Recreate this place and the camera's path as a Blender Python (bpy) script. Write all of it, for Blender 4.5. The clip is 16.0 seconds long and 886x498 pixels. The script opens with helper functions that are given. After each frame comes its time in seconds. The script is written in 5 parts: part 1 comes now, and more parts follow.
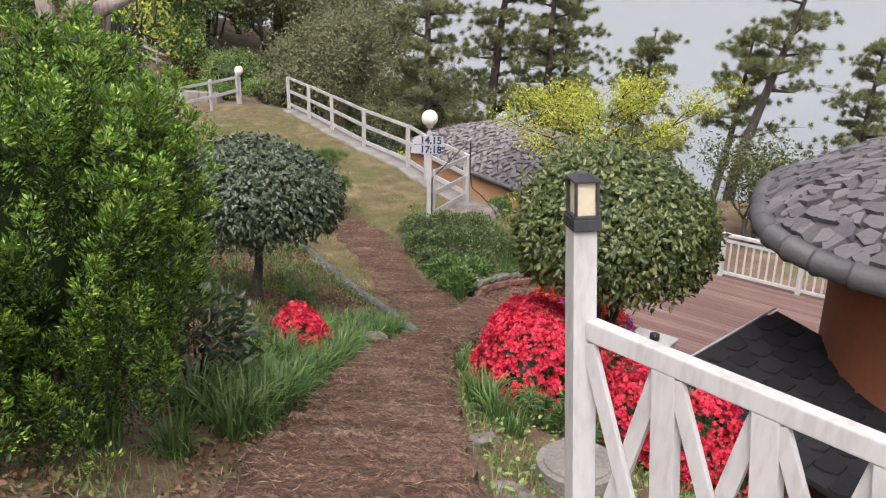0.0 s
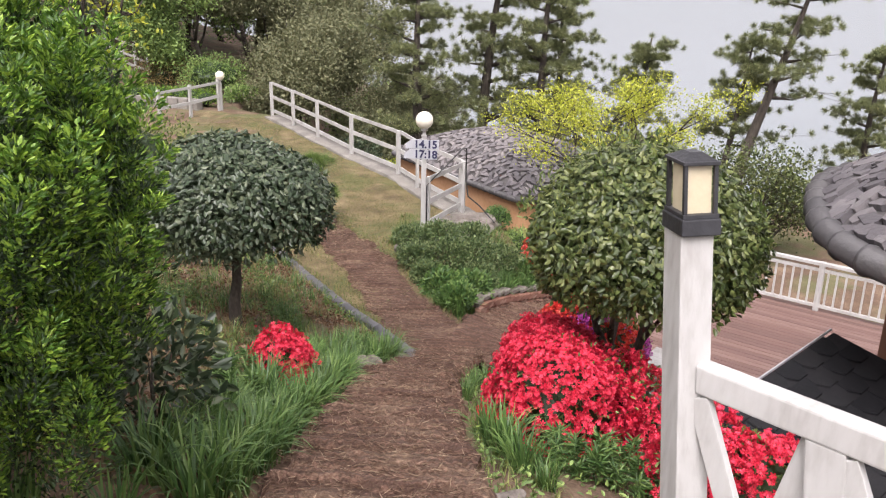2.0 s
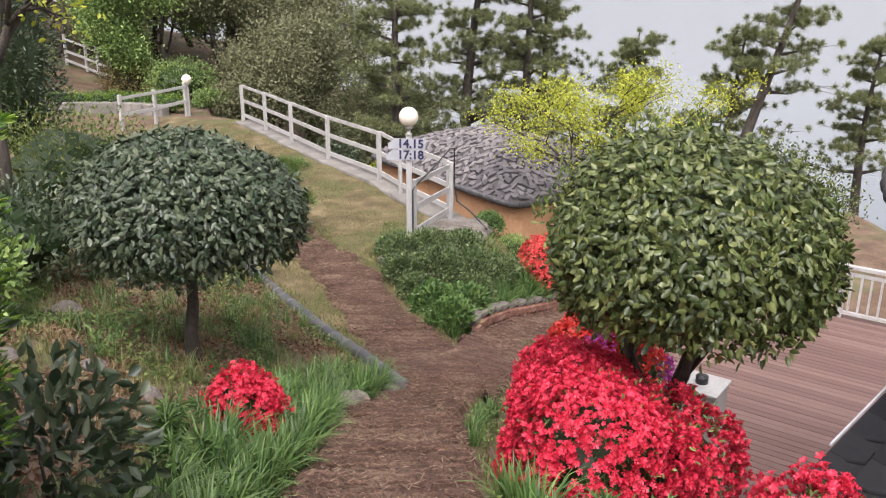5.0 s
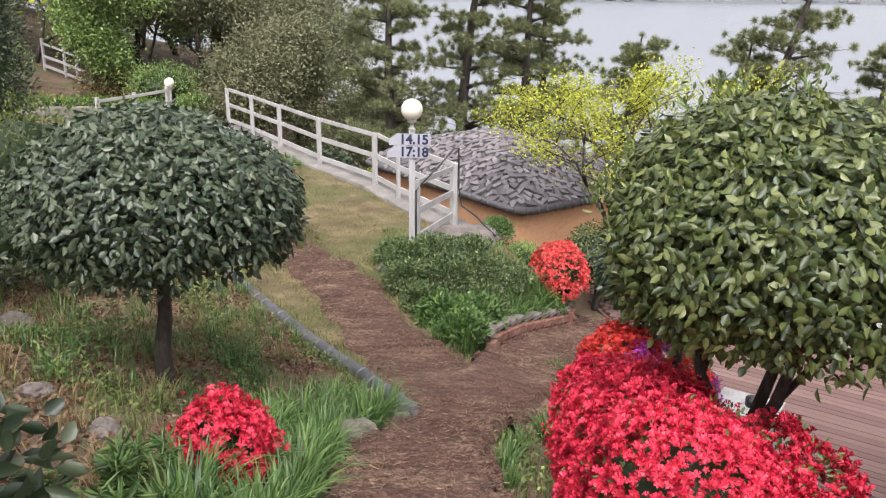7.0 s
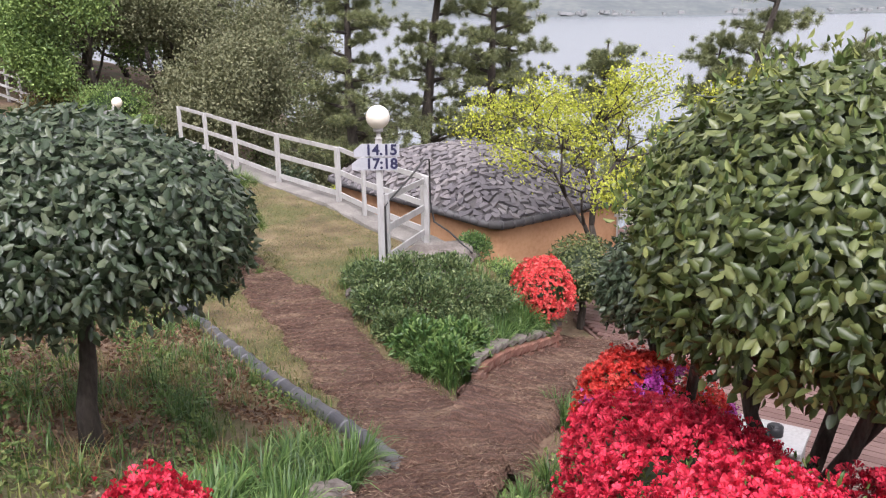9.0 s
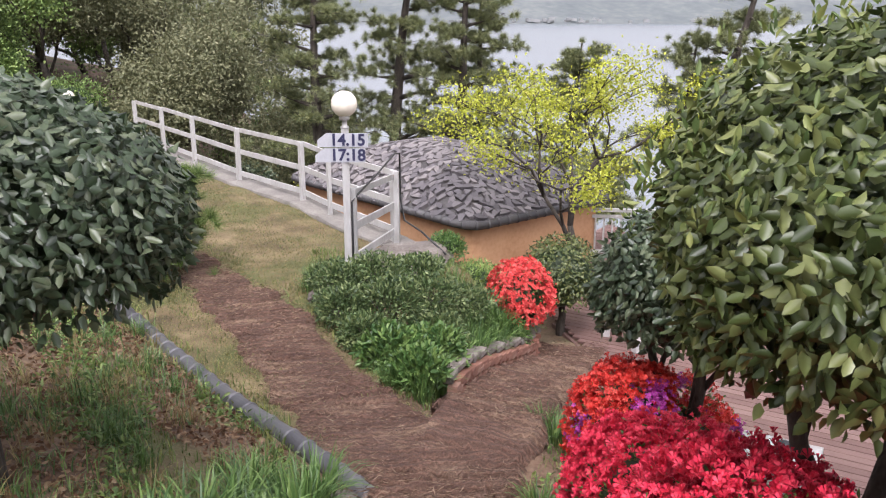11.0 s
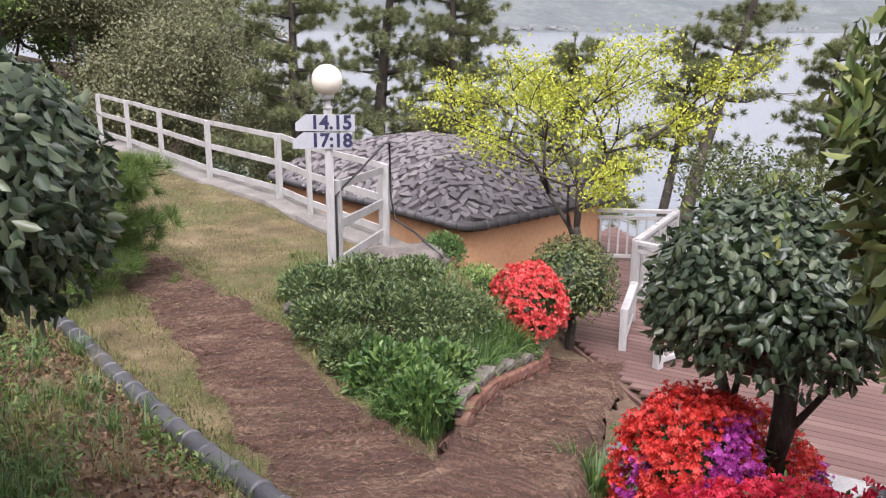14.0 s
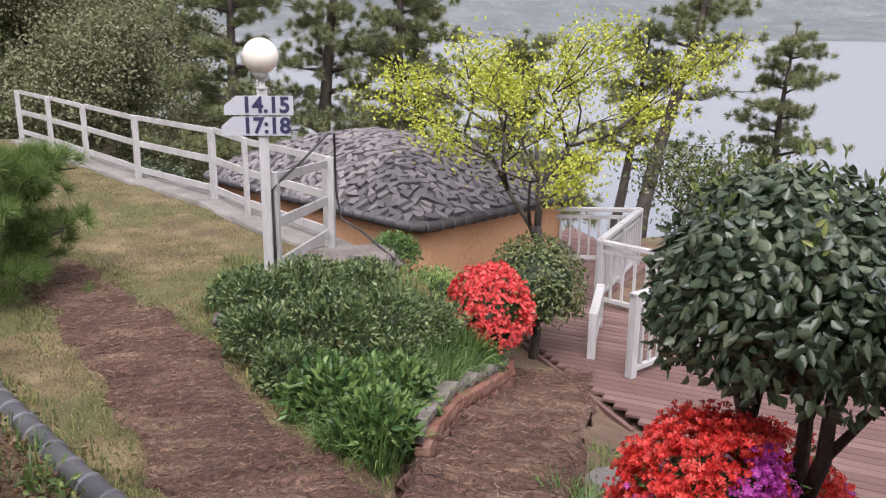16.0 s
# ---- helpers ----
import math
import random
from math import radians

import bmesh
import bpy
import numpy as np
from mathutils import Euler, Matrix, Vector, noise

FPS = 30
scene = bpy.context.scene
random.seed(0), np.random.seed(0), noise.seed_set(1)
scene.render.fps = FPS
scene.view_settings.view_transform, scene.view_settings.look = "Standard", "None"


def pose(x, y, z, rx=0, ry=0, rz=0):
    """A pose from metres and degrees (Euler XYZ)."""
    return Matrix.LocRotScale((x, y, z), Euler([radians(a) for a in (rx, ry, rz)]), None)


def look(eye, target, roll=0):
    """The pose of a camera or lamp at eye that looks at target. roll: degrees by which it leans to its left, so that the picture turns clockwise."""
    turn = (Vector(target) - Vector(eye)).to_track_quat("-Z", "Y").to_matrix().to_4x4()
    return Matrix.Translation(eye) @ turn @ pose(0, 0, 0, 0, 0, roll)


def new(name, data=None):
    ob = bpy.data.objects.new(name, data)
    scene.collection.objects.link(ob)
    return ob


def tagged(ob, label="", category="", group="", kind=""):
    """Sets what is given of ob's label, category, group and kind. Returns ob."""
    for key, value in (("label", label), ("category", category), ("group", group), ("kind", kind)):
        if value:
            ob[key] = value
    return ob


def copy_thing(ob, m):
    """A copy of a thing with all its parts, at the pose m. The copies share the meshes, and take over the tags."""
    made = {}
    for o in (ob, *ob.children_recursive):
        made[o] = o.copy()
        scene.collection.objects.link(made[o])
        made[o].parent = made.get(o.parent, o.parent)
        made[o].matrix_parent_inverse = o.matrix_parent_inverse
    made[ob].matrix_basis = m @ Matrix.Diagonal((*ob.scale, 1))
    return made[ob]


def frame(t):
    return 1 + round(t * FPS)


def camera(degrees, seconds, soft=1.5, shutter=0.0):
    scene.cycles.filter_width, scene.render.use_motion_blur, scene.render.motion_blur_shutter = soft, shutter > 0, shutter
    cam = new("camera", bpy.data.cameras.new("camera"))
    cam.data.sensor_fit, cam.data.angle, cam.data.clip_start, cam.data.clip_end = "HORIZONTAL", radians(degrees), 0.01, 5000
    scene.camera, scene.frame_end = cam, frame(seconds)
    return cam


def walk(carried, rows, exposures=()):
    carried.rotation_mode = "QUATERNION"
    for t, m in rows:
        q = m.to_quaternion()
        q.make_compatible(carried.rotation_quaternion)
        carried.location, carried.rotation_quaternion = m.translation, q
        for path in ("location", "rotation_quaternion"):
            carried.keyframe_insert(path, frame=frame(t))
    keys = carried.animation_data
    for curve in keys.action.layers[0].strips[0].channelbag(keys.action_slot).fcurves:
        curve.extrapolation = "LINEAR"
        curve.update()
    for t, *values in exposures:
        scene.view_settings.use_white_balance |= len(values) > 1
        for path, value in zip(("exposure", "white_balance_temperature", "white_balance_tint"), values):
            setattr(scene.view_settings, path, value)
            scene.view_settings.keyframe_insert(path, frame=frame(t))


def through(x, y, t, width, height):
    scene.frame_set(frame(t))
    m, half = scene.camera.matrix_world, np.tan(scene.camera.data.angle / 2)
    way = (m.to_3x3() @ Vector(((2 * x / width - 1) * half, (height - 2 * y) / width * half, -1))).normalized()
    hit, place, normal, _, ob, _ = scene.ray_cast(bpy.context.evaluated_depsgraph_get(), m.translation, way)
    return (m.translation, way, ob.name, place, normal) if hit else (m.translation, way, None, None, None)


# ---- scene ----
cam = camera(55.1, 16.0, soft=1.2)
PATH = [
    (0, (0.437, -0.147, 1.96), (0.341, 1.735, 1.291), 0.9),
    (0.5, (0.336, 0.142, 1.844), (0.181, 2.029, 1.2), 0.3),
    (1, (0.209, 0.423, 1.772), (0.052, 2.302, 1.107), -0.1),
    (1.5, (0.168, 0.688, 1.643), (0.058, 2.575, 0.99), 0.6),
    (2, (0.181, 0.978, 1.553), (0.121, 2.872, 0.913), 1.2),
    (2.5, (0.131, 1.172, 1.503), (0.064, 3.078, 0.9), 1.0),
    (3, (0.017, 1.472, 1.383), (-0.05, 3.377, 0.78), 0.3),
    (3.5, (-0.048, 1.754, 1.273), (-0.091, 3.659, 0.666), 0.1),
    (4, (-0.029, 2.023, 1.215), (-0.047, 3.922, 0.587), 0.2),
    (4.2, (-0.003, 2.083, 1.223), (-0.023, 3.982, 0.596), 0.0),
    (6.3, (-0.176, 3.221, 0.723), (-0.174, 5.123, 0.105), 1.0),
    (6.5, (-0.234, 3.349, 0.655), (-0.229, 5.255, 0.049), 0.9),
    (7, (-0.301, 3.614, 0.596), (-0.283, 5.526, 0.009), 0.6),
    (7.5, (-0.29, 3.92, 0.458), (-0.258, 5.848, -0.072), 0.5),
    (8, (-0.293, 4.217, 0.395), (-0.241, 6.15, -0.117), 0.6),
    (8.5, (-0.384, 4.482, 0.32), (-0.304, 6.411, -0.202), 0.1),
    (8.7, (-0.4, 4.565, 0.313), (-0.31, 6.487, -0.235), -0.4),
    (10.8, (-0.366, 5.445, 0.047), (-0.209, 7.365, -0.492), -0.2),
    (11, (-0.41, 5.528, -0.003), (-0.233, 7.446, -0.539), 0.1),
    (11.5, (-0.371, 5.7, -0.041), (-0.192, 7.623, -0.561), 0.7),
    (12, (-0.431, 5.926, -0.17), (-0.249, 7.847, -0.696), 0.2),
    (12.5, (-0.453, 6.185, -0.228), (-0.238, 8.098, -0.768), 0.1),
    (13, (-0.42, 6.428, -0.255), (-0.218, 8.344, -0.794), 0.4),
    (13.5, (-0.439, 6.679, -0.362), (-0.222, 8.603, -0.861), 0.6),
    (14, (-0.482, 6.952, -0.443), (-0.258, 8.87, -0.964), 0.4),
    (14.5, (-0.453, 7.135, -0.467), (-0.289, 9.055, -1.003), 0.1),
    (15, (-0.438, 7.357, -0.562), (-0.257, 9.284, -1.064), 0.5),
    (15.5, (-0.457, 7.663, -0.685), (-0.223, 9.587, -1.178), 0.3),
    (16, (-0.414, 7.914, -0.765), (-0.069, 9.818, -1.27), 0.6),
]
walk(cam, [(t, look(eye, target, roll)) for t, eye, target, roll in PATH], exposures=[(0, 0.5, 6450, 19), (1.2, 0.62, 6500, 19), (2.5, 0.74, 6500, 19), (4, 0.62, 6450, 19), (6.5, 0.7, 6350, 18), (8.5, 0.68, 6200, 21), (11, 0.72, 6200, 21), (12.5, 0.72, 6200, 22), (15, 0.64, 6200, 22), (16, 0.52, 6200, 22)])

# ---------------------------------------------------------------- world and sun
world = bpy.data.worlds.new("overcast_sky")
scene.world = world
world.use_nodes = True
wn = world.node_tree
sky = wn.nodes.new("ShaderNodeTexSky")
sky.sky_type = "NISHITA"
sky.sun_disc = False
sky.sun_elevation, sky.sun_rotation = radians(58), radians(190)
sky.air_density, sky.dust_density = 1.0, 4.0
hsv = wn.nodes.new("ShaderNodeHueSaturation")
hsv.inputs["Saturation"].default_value = 0.02
wn.links.new(sky.outputs[0], hsv.inputs["Color"])
wn.links.new(hsv.outputs[0], wn.nodes["Background"].inputs[0])
wn.nodes["Background"].inputs[1].default_value = 0.21
sun_data = bpy.data.lights.new("sun", "SUN")
sun_data.energy, sun_data.angle, sun_data.color = 1.5, radians(40), (1.0, 0.96, 0.9)
sun = new("sun", sun_data)
sun.matrix_world = look((12 * math.sin(radians(190)), 12 * math.cos(radians(190)), 20), (0, 0, 0))


# ---------------------------------------------------------------- materials
def material(name, colours, scale=8.0, rough=0.8, bump=0.3, bump_scale=None, island=0.0, obj=0.0, metal=0.0, fine=40.0, stretch=(1, 1, 1), spec=0.5, through=0.0):
    """A two-scale noise material. colours: two or three linear colours from dark to light."""
    m = bpy.data.materials.new(name)
    m.use_nodes = True
    nt = m.node_tree
    n, l = nt.nodes, nt.links
    b = n["Principled BSDF"]
    tc = n.new("ShaderNodeTexCoord")
    mp = n.new("ShaderNodeMapping")
    mp.inputs["Scale"].default_value = stretch
    l.new(tc.outputs["Object"], mp.inputs[0])
    big, small = n.new("ShaderNodeTexNoise"), n.new("ShaderNodeTexNoise")
    big.inputs["Scale"].default_value, small.inputs["Scale"].default_value = scale, fine
    big.inputs["Detail"].default_value, small.inputs["Detail"].default_value = 4, 3
    for t in (big, small):
        l.new(mp.outputs[0], t.inputs["Vector"])
    mix = n.new("ShaderNodeMix")
    mix.inputs[0].default_value = 0.4
    l.new(big.outputs[0], mix.inputs[2])
    l.new(small.outputs[0], mix.inputs[3])
    value = mix.outputs[0]
    for amount, node, socket in ((island, "ShaderNodeNewGeometry", "Random Per Island"), (obj, "ShaderNodeObjectInfo", "Random")):
        if amount:
            g = n.new(node)
            a = n.new("ShaderNodeMix")
            a.inputs[0].default_value = amount
            l.new(value, a.inputs[2])
            l.new(g.outputs[socket], a.inputs[3])
            value = a.outputs[0]
    ramp = n.new("ShaderNodeValToRGB")
    lo, hi = (0.3, 0.7) if not (island or obj) else (0.15, 0.85)
    ramp.color_ramp.elements[0].position, ramp.color_ramp.elements[1].position = lo, hi
    ramp.color_ramp.elements[0].color, ramp.color_ramp.elements[1].color = (*colours[0], 1), (*colours[-1], 1)
    for i, c in enumerate(colours[1:-1]):
        e = ramp.color_ramp.elements.new(lo + (hi - lo) * (i + 1) / (len(colours) - 1))
        e.color = (*c, 1)
    l.new(value, ramp.inputs[0])
    l.new(ramp.outputs[0], b.inputs["Base Color"])
    b.inputs["Roughness"].default_value, b.inputs["Metallic"].default_value = rough, metal
    b.inputs["Specular IOR Level"].default_value = spec
    if bump:
        bp = n.new("ShaderNodeBump")
        bp.inputs["Strength"].default_value, bp.inputs["Distance"].default_value = bump, 0.02
        h = n.new("ShaderNodeTexNoise")
        h.inputs["Scale"].default_value, h.inputs["Detail"].default_value = bump_scale or fine, 5
        l.new(mp.outputs[0], h.inputs["Vector"])
        l.new(h.outputs[0], bp.inputs["Height"])
        l.new(bp.outputs[0], b.inputs["Normal"])
    if through:
        tr = n.new("ShaderNodeBsdfTranslucent")
        l.new(ramp.outputs[0], tr.inputs[0])
        ms = n.new("ShaderNodeMixShader")
        ms.inputs[0].default_value = through
        l.new(b.outputs[0], ms.inputs[1])
        l.new(tr.outputs[0], ms.inputs[2])
        l.new(ms.outputs[0], n["Material Output"].inputs[0])
    return m


def ground_material():
    """Soil, dead leaves, moss and dry grass over the garden floor; lawn where the flat terrace lies."""
    m = material("garden_soil", [(0.06, 0.036, 0.023), (0.14, 0.088, 0.056), (0.24, 0.17, 0.11)], scale=1.6, fine=28, bump=0.9, rough=0.95)
    n, l = m.node_tree.nodes, m.node_tree.links
    geo = n.new("ShaderNodeNewGeometry")
    moss = n.new("ShaderNodeTexNoise")
    moss.inputs["Scale"].default_value, moss.inputs["Detail"].default_value = 0.9, 6
    l.new(geo.outputs["Position"], moss.inputs["Vector"])
    mr = n.new("ShaderNodeMapRange")
    mr.inputs[1].default_value, mr.inputs[2].default_value = 0.48, 0.62
    mr.inputs[4].default_value = 0.55
    l.new(moss.outputs[0], mr.inputs[0])
    mix = n.new("ShaderNodeMix")
    mix.data_type = "RGBA"
    ramp = next(x for x in n if x.type == "VALTORGB")
    l.new(mr.outputs[0], mix.inputs[0])
    l.new(ramp.outputs[0], mix.inputs[6])
    mix.inputs[7].default_value = (0.075, 0.11, 0.03, 1)
    l.new(mix.outputs[2], n["Principled BSDF"].inputs["Base Color"])
    return m


def coir_material():
    """Woven coconut-fibre matting: brown fibre ribs across the walk, with worn straw patches."""
    m = material("coir_matting", [(0.095, 0.048, 0.034), (0.18, 0.1, 0.069), (0.36, 0.245, 0.165)], scale=1.7, fine=70, bump=0.0, rough=0.95, stretch=(1, 2.2, 2.2))
    n, l = m.node_tree.nodes, m.node_tree.links
    uv = n.new("ShaderNodeUVMap")
    wave = n.new("ShaderNodeTexWave")
    wave.bands_direction = "Y"
    wave.inputs["Scale"].default_value, wave.inputs["Distortion"].default_value = 5.5, 7.0
    wave.inputs["Detail"].default_value, wave.inputs["Detail Scale"].default_value = 6, 4.0
    l.new(uv.outputs[0], wave.inputs["Vector"])
    fibre = n.new("ShaderNodeTexNoise")
    fibre.inputs["Scale"].default_value, fibre.inputs["Detail"].default_value = 60, 6
    l.new(uv.outputs[0], fibre.inputs["Vector"])
    add = n.new("ShaderNodeMath")
    add.operation = "ADD"
    l.new(wave.outputs["Fac"], add.inputs[0])
    l.new(fibre.outputs[0], add.inputs[1])
    bp = n.new("ShaderNodeBump")
    bp.inputs["Strength"].default_value, bp.inputs["Distance"].default_value = 1.0, 0.03
    l.new(add.outputs[0], bp.inputs["Height"])
    l.new(bp.outputs[0], n["Principled BSDF"].inputs["Normal"])
    ramp = next(x for x in n if x.type == "VALTORGB")
    mul = n.new("ShaderNodeMix")
    mul.data_type, mul.blend_type = "RGBA", "MULTIPLY"
    mul.inputs[0].default_value = 0.4
    l.new(ramp.outputs[0], mul.inputs[6])
    l.new(wave.outputs["Color"], mul.inputs[7])
    l.new(mul.outputs[2], n["Principled BSDF"].inputs["Base Color"])
    return m


def water_material():
    m = bpy.data.materials.new("sea_water")
    m.use_nodes = True
    n, l = m.node_tree.nodes, m.node_tree.links
    b = n["Principled BSDF"]
    b.inputs["Base Color"].default_value = (0.12, 0.145, 0.16, 1)
    b.inputs["Roughness"].default_value = 0.22
    tc, w = n.new("ShaderNodeTexCoord"), n.new("ShaderNodeTexNoise")
    mp = n.new("ShaderNodeMapping")
    mp.inputs["Scale"].default_value = (0.25, 0.7, 1)
    w.inputs["Scale"].default_value, w.inputs["Detail"].default_value = 1.0, 6
    l.new(tc.outputs["Object"], mp.inputs[0])
    l.new(mp.outputs[0], w.inputs["Vector"])
    bp = n.new("ShaderNodeBump")
    bp.inputs["Strength"].default_value, bp.inputs["Distance"].default_value = 0.12, 0.2
    l.new(w.outputs[0], bp.inputs["Height"])
    l.new(bp.outputs[0], b.inputs["Normal"])
    return m


M_SOIL, M_COIR, M_WATER = ground_material(), coir_material(), water_material()
M_WHITE = material("white_paint", [(0.3, 0.286, 0.264), (0.428, 0.422, 0.408), (0.485, 0.485, 0.471)], scale=3, fine=30, rough=0.55, bump=0.25, stretch=(1, 1, 0.25))
M_BLACK = material("black_metal", [(0.012, 0.012, 0.014), (0.035, 0.035, 0.04)], rough=0.45, bump=0.15)
M_CREAM = material("cream_glass", [(0.465, 0.398, 0.27), (0.555, 0.495, 0.352)], scale=5, rough=0.35, bump=0.05)
M_GLOBE = material("opal_globe", [(0.74, 0.68, 0.56), (0.82, 0.77, 0.66)], scale=4, rough=0.3, bump=0.02)
M_SIGN = material("sign_board", [(0.36, 0.367, 0.396), (0.446, 0.454, 0.475)], rough=0.6, bump=0.1)
M_LETTER = material("navy_letters", [(0.012, 0.014, 0.05), (0.03, 0.03, 0.08)], rough=0.6, bump=0)
M_OCHRE = material("ochre_plaster", [(0.38, 0.2, 0.1), (0.48, 0.27, 0.145), (0.54, 0.32, 0.18)], scale=1.1, fine=14, rough=0.9, bump=0.3)
M_RUST = material("rust_plaster", [(0.166, 0.054, 0.0216), (0.216, 0.0756, 0.0324)], scale=1.5, fine=20, rough=0.9, bump=0.3)
M_SLATE = material("slate_stone", [(0.05, 0.045, 0.05), (0.12, 0.11, 0.115), (0.22, 0.2, 0.195)], scale=6, fine=30, rough=0.8, bump=0.5, island=0.55, obj=0.35)
M_SLATEBED = material("roof_mortar", [(0.05, 0.046, 0.046), (0.1, 0.093, 0.09)], rough=0.95)
M_EAVE = material("dark_eave_tile", [(0.028, 0.027, 0.03), (0.085, 0.08, 0.08)], scale=4, fine=25, rough=0.55, bump=0.3, obj=0.4)
M_SHINGLE = material("asphalt_shingle", [(0.009, 0.009, 0.011), (0.017, 0.017, 0.019), (0.03, 0.029, 0.03)], scale=12, fine=150, rough=0.95, bump=0.5, obj=0.35, island=0.3, spec=0.15)
M_DECK = material("deck_boards", [(0.1, 0.055, 0.045), (0.155, 0.088, 0.074), (0.23, 0.15, 0.128)], scale=2, fine=30, rough=0.65, bump=0.3, stretch=(0.3, 3, 3), obj=0.4)
M_BRICK = material("red_brick", [(0.14, 0.06, 0.04), (0.24, 0.11, 0.075), (0.32, 0.2, 0.15)], scale=9, rough=0.9, bump=0.5, obj=0.5)
M_STONE = material("grey_stone", [(0.08, 0.068, 0.058), (0.16, 0.138, 0.12), (0.27, 0.24, 0.21)], scale=5, fine=30, rough=0.95, bump=0.8)
M_CONC = material("rough_concrete", [(0.12, 0.11, 0.1), (0.2, 0.185, 0.165), (0.3, 0.28, 0.25)], scale=2, fine=35, rough=0.95, bump=0.7)
M_PIPE = material("kerb_pipe", [(0.075, 0.075, 0.085), (0.13, 0.13, 0.14), (0.19, 0.185, 0.185)], scale=5, fine=40, rough=0.6, bump=0.25, obj=0.3)
M_BARK = material("dark_bark", [(0.02, 0.016, 0.013), (0.055, 0.045, 0.036), (0.1, 0.085, 0.07)], scale=9, fine=45, rough=0.95, bump=0.9, stretch=(1, 1, 0.35))
M_PALEBARK = material("weathered_wood", [(0.12, 0.1, 0.085), (0.24, 0.2, 0.17), (0.36, 0.31, 0.27)], scale=6, fine=40, rough=0.9, bump=0.8, stretch=(1, 1, 0.3))
LEAF = dict(scale=2.5, bump=0, island=0.62, through=0.22)
M_CAMEL = material("dark_camellia_leaf", [(0.021, 0.036, 0.019), (0.058, 0.088, 0.045), (0.145, 0.172, 0.1)], rough=0.34, **LEAF)
M_CAMEL2 = material("olive_camellia_leaf", [(0.0236, 0.0401, 0.0118), (0.0825, 0.112, 0.0306), (0.2, 0.224, 0.0763)], rough=0.36, **LEAF)
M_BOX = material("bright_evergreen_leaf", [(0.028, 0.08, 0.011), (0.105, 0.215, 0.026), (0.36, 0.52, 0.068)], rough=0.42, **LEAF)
# darker copy of the evergreen leaf: shade inside crowns put into the colour
M_BOXSHADE = material("shaded_evergreen_leaf", [(0.0084, 0.021, 0.0063), (0.0315, 0.063, 0.0147)], rough=0.5, **LEAF)
M_LILY = material("daylily_blade", [(0.03, 0.075, 0.02), (0.085, 0.165, 0.042), (0.19, 0.28, 0.08)], rough=0.45, **LEAF)
M_WEED = material("weed_leaf", [(0.045, 0.0825, 0.021), (0.128, 0.18, 0.045), (0.285, 0.3, 0.09)], rough=0.6, **LEAF)
M_DRY = material("dry_grass", [(0.128, 0.096, 0.036), (0.24, 0.184, 0.08), (0.336, 0.272, 0.136)], rough=0.8, **LEAF)
M_LAWN = material("lawn_blade", [(0.04, 0.06, 0.016), (0.13, 0.14, 0.04), (0.32, 0.265, 0.115)], rough=0.7, **LEAF)
M_LITTER = material("dead_leaf", [(0.07, 0.035, 0.018), (0.18, 0.1, 0.055), (0.34, 0.25, 0.16)], rough=0.85, **LEAF)
M_RED = material("red_azalea_petal", [(0.462, 0.0088, 0.0275), (0.726, 0.022, 0.066), (0.85, 0.066, 0.121)], rough=0.55, **LEAF)
M_SCARLET = material("scarlet_azalea_petal", [(0.55, 0.02, 0.012), (0.74, 0.04, 0.025), (0.85, 0.13, 0.1)], rough=0.55, **LEAF)
M_CORAL = material("coral_azalea_petal", [(0.6, 0.03, 0.03), (0.8, 0.08, 0.075), (0.88, 0.2, 0.17)], rough=0.55, **LEAF)
M_PURPLE = material("magenta_azalea_petal", [(0.32, 0.02, 0.22), (0.5, 0.05, 0.38), (0.62, 0.13, 0.5)], rough=0.55, **LEAF)
M_AZLEAF = material("azalea_leaf", [(0.0375, 0.075, 0.018), (0.105, 0.18, 0.045), (0.24, 0.315, 0.09)], rough=0.5, **LEAF)
M_PINE = material("pine_needle", [(0.065, 0.086, 0.042), (0.17, 0.2, 0.09), (0.37, 0.38, 0.165)], rough=0.6, **LEAF)
M_PINEBR = material("bright_pine_needle", [(0.045, 0.09, 0.024), (0.12, 0.195, 0.045), (0.24, 0.315, 0.09)], rough=0.55, **LEAF)
M_LIME = material("lime_spring_leaf", [(0.242, 0.297, 0.022), (0.44, 0.484, 0.044), (0.605, 0.616, 0.11)], rough=0.55, scale=2.5, bump=0, island=0.62, through=0.35)
M_WOOD1 = material("grey_green_leaf", [(0.1, 0.11, 0.052), (0.155, 0.165, 0.08), (0.235, 0.235, 0.125)], rough=0.6, **LEAF)
M_WOOD2 = material("mid_green_leaf", [(0.0624, 0.112, 0.03), (0.175, 0.275, 0.0749), (0.374, 0.499, 0.15)], rough=0.55, **LEAF)
M_WOOD3 = material("bronze_leaf", [(0.096, 0.064, 0.032), (0.224, 0.16, 0.064), (0.352, 0.288, 0.112)], rough=0.6, **LEAF)
# wooded slopes with the distance haze put into the colour, grey blue
M_HILL = material("hazed_hillside", [(0.11, 0.125, 0.13), (0.14, 0.155, 0.155), (0.19, 0.2, 0.19)], scale=0.012, fine=0.06, rough=1.0, bump=0, spec=0.0)
M_VILLAGE = material("pale_far_wall", [(0.2, 0.21, 0.21), (0.29, 0.29, 0.285)], scale=0.2, obj=0.5, bump=0)
M_FIBRE = material("coir_fibre", [(0.06, 0.03, 0.02), (0.16, 0.092, 0.06), (0.36, 0.26, 0.175)], scale=2.5, bump=0, island=0.7, rough=0.9)
M_BED = material("bed_shrub_leaf", [(0.025, 0.05, 0.018), (0.085, 0.135, 0.045), (0.24, 0.29, 0.12)], rough=0.5, **LEAF)
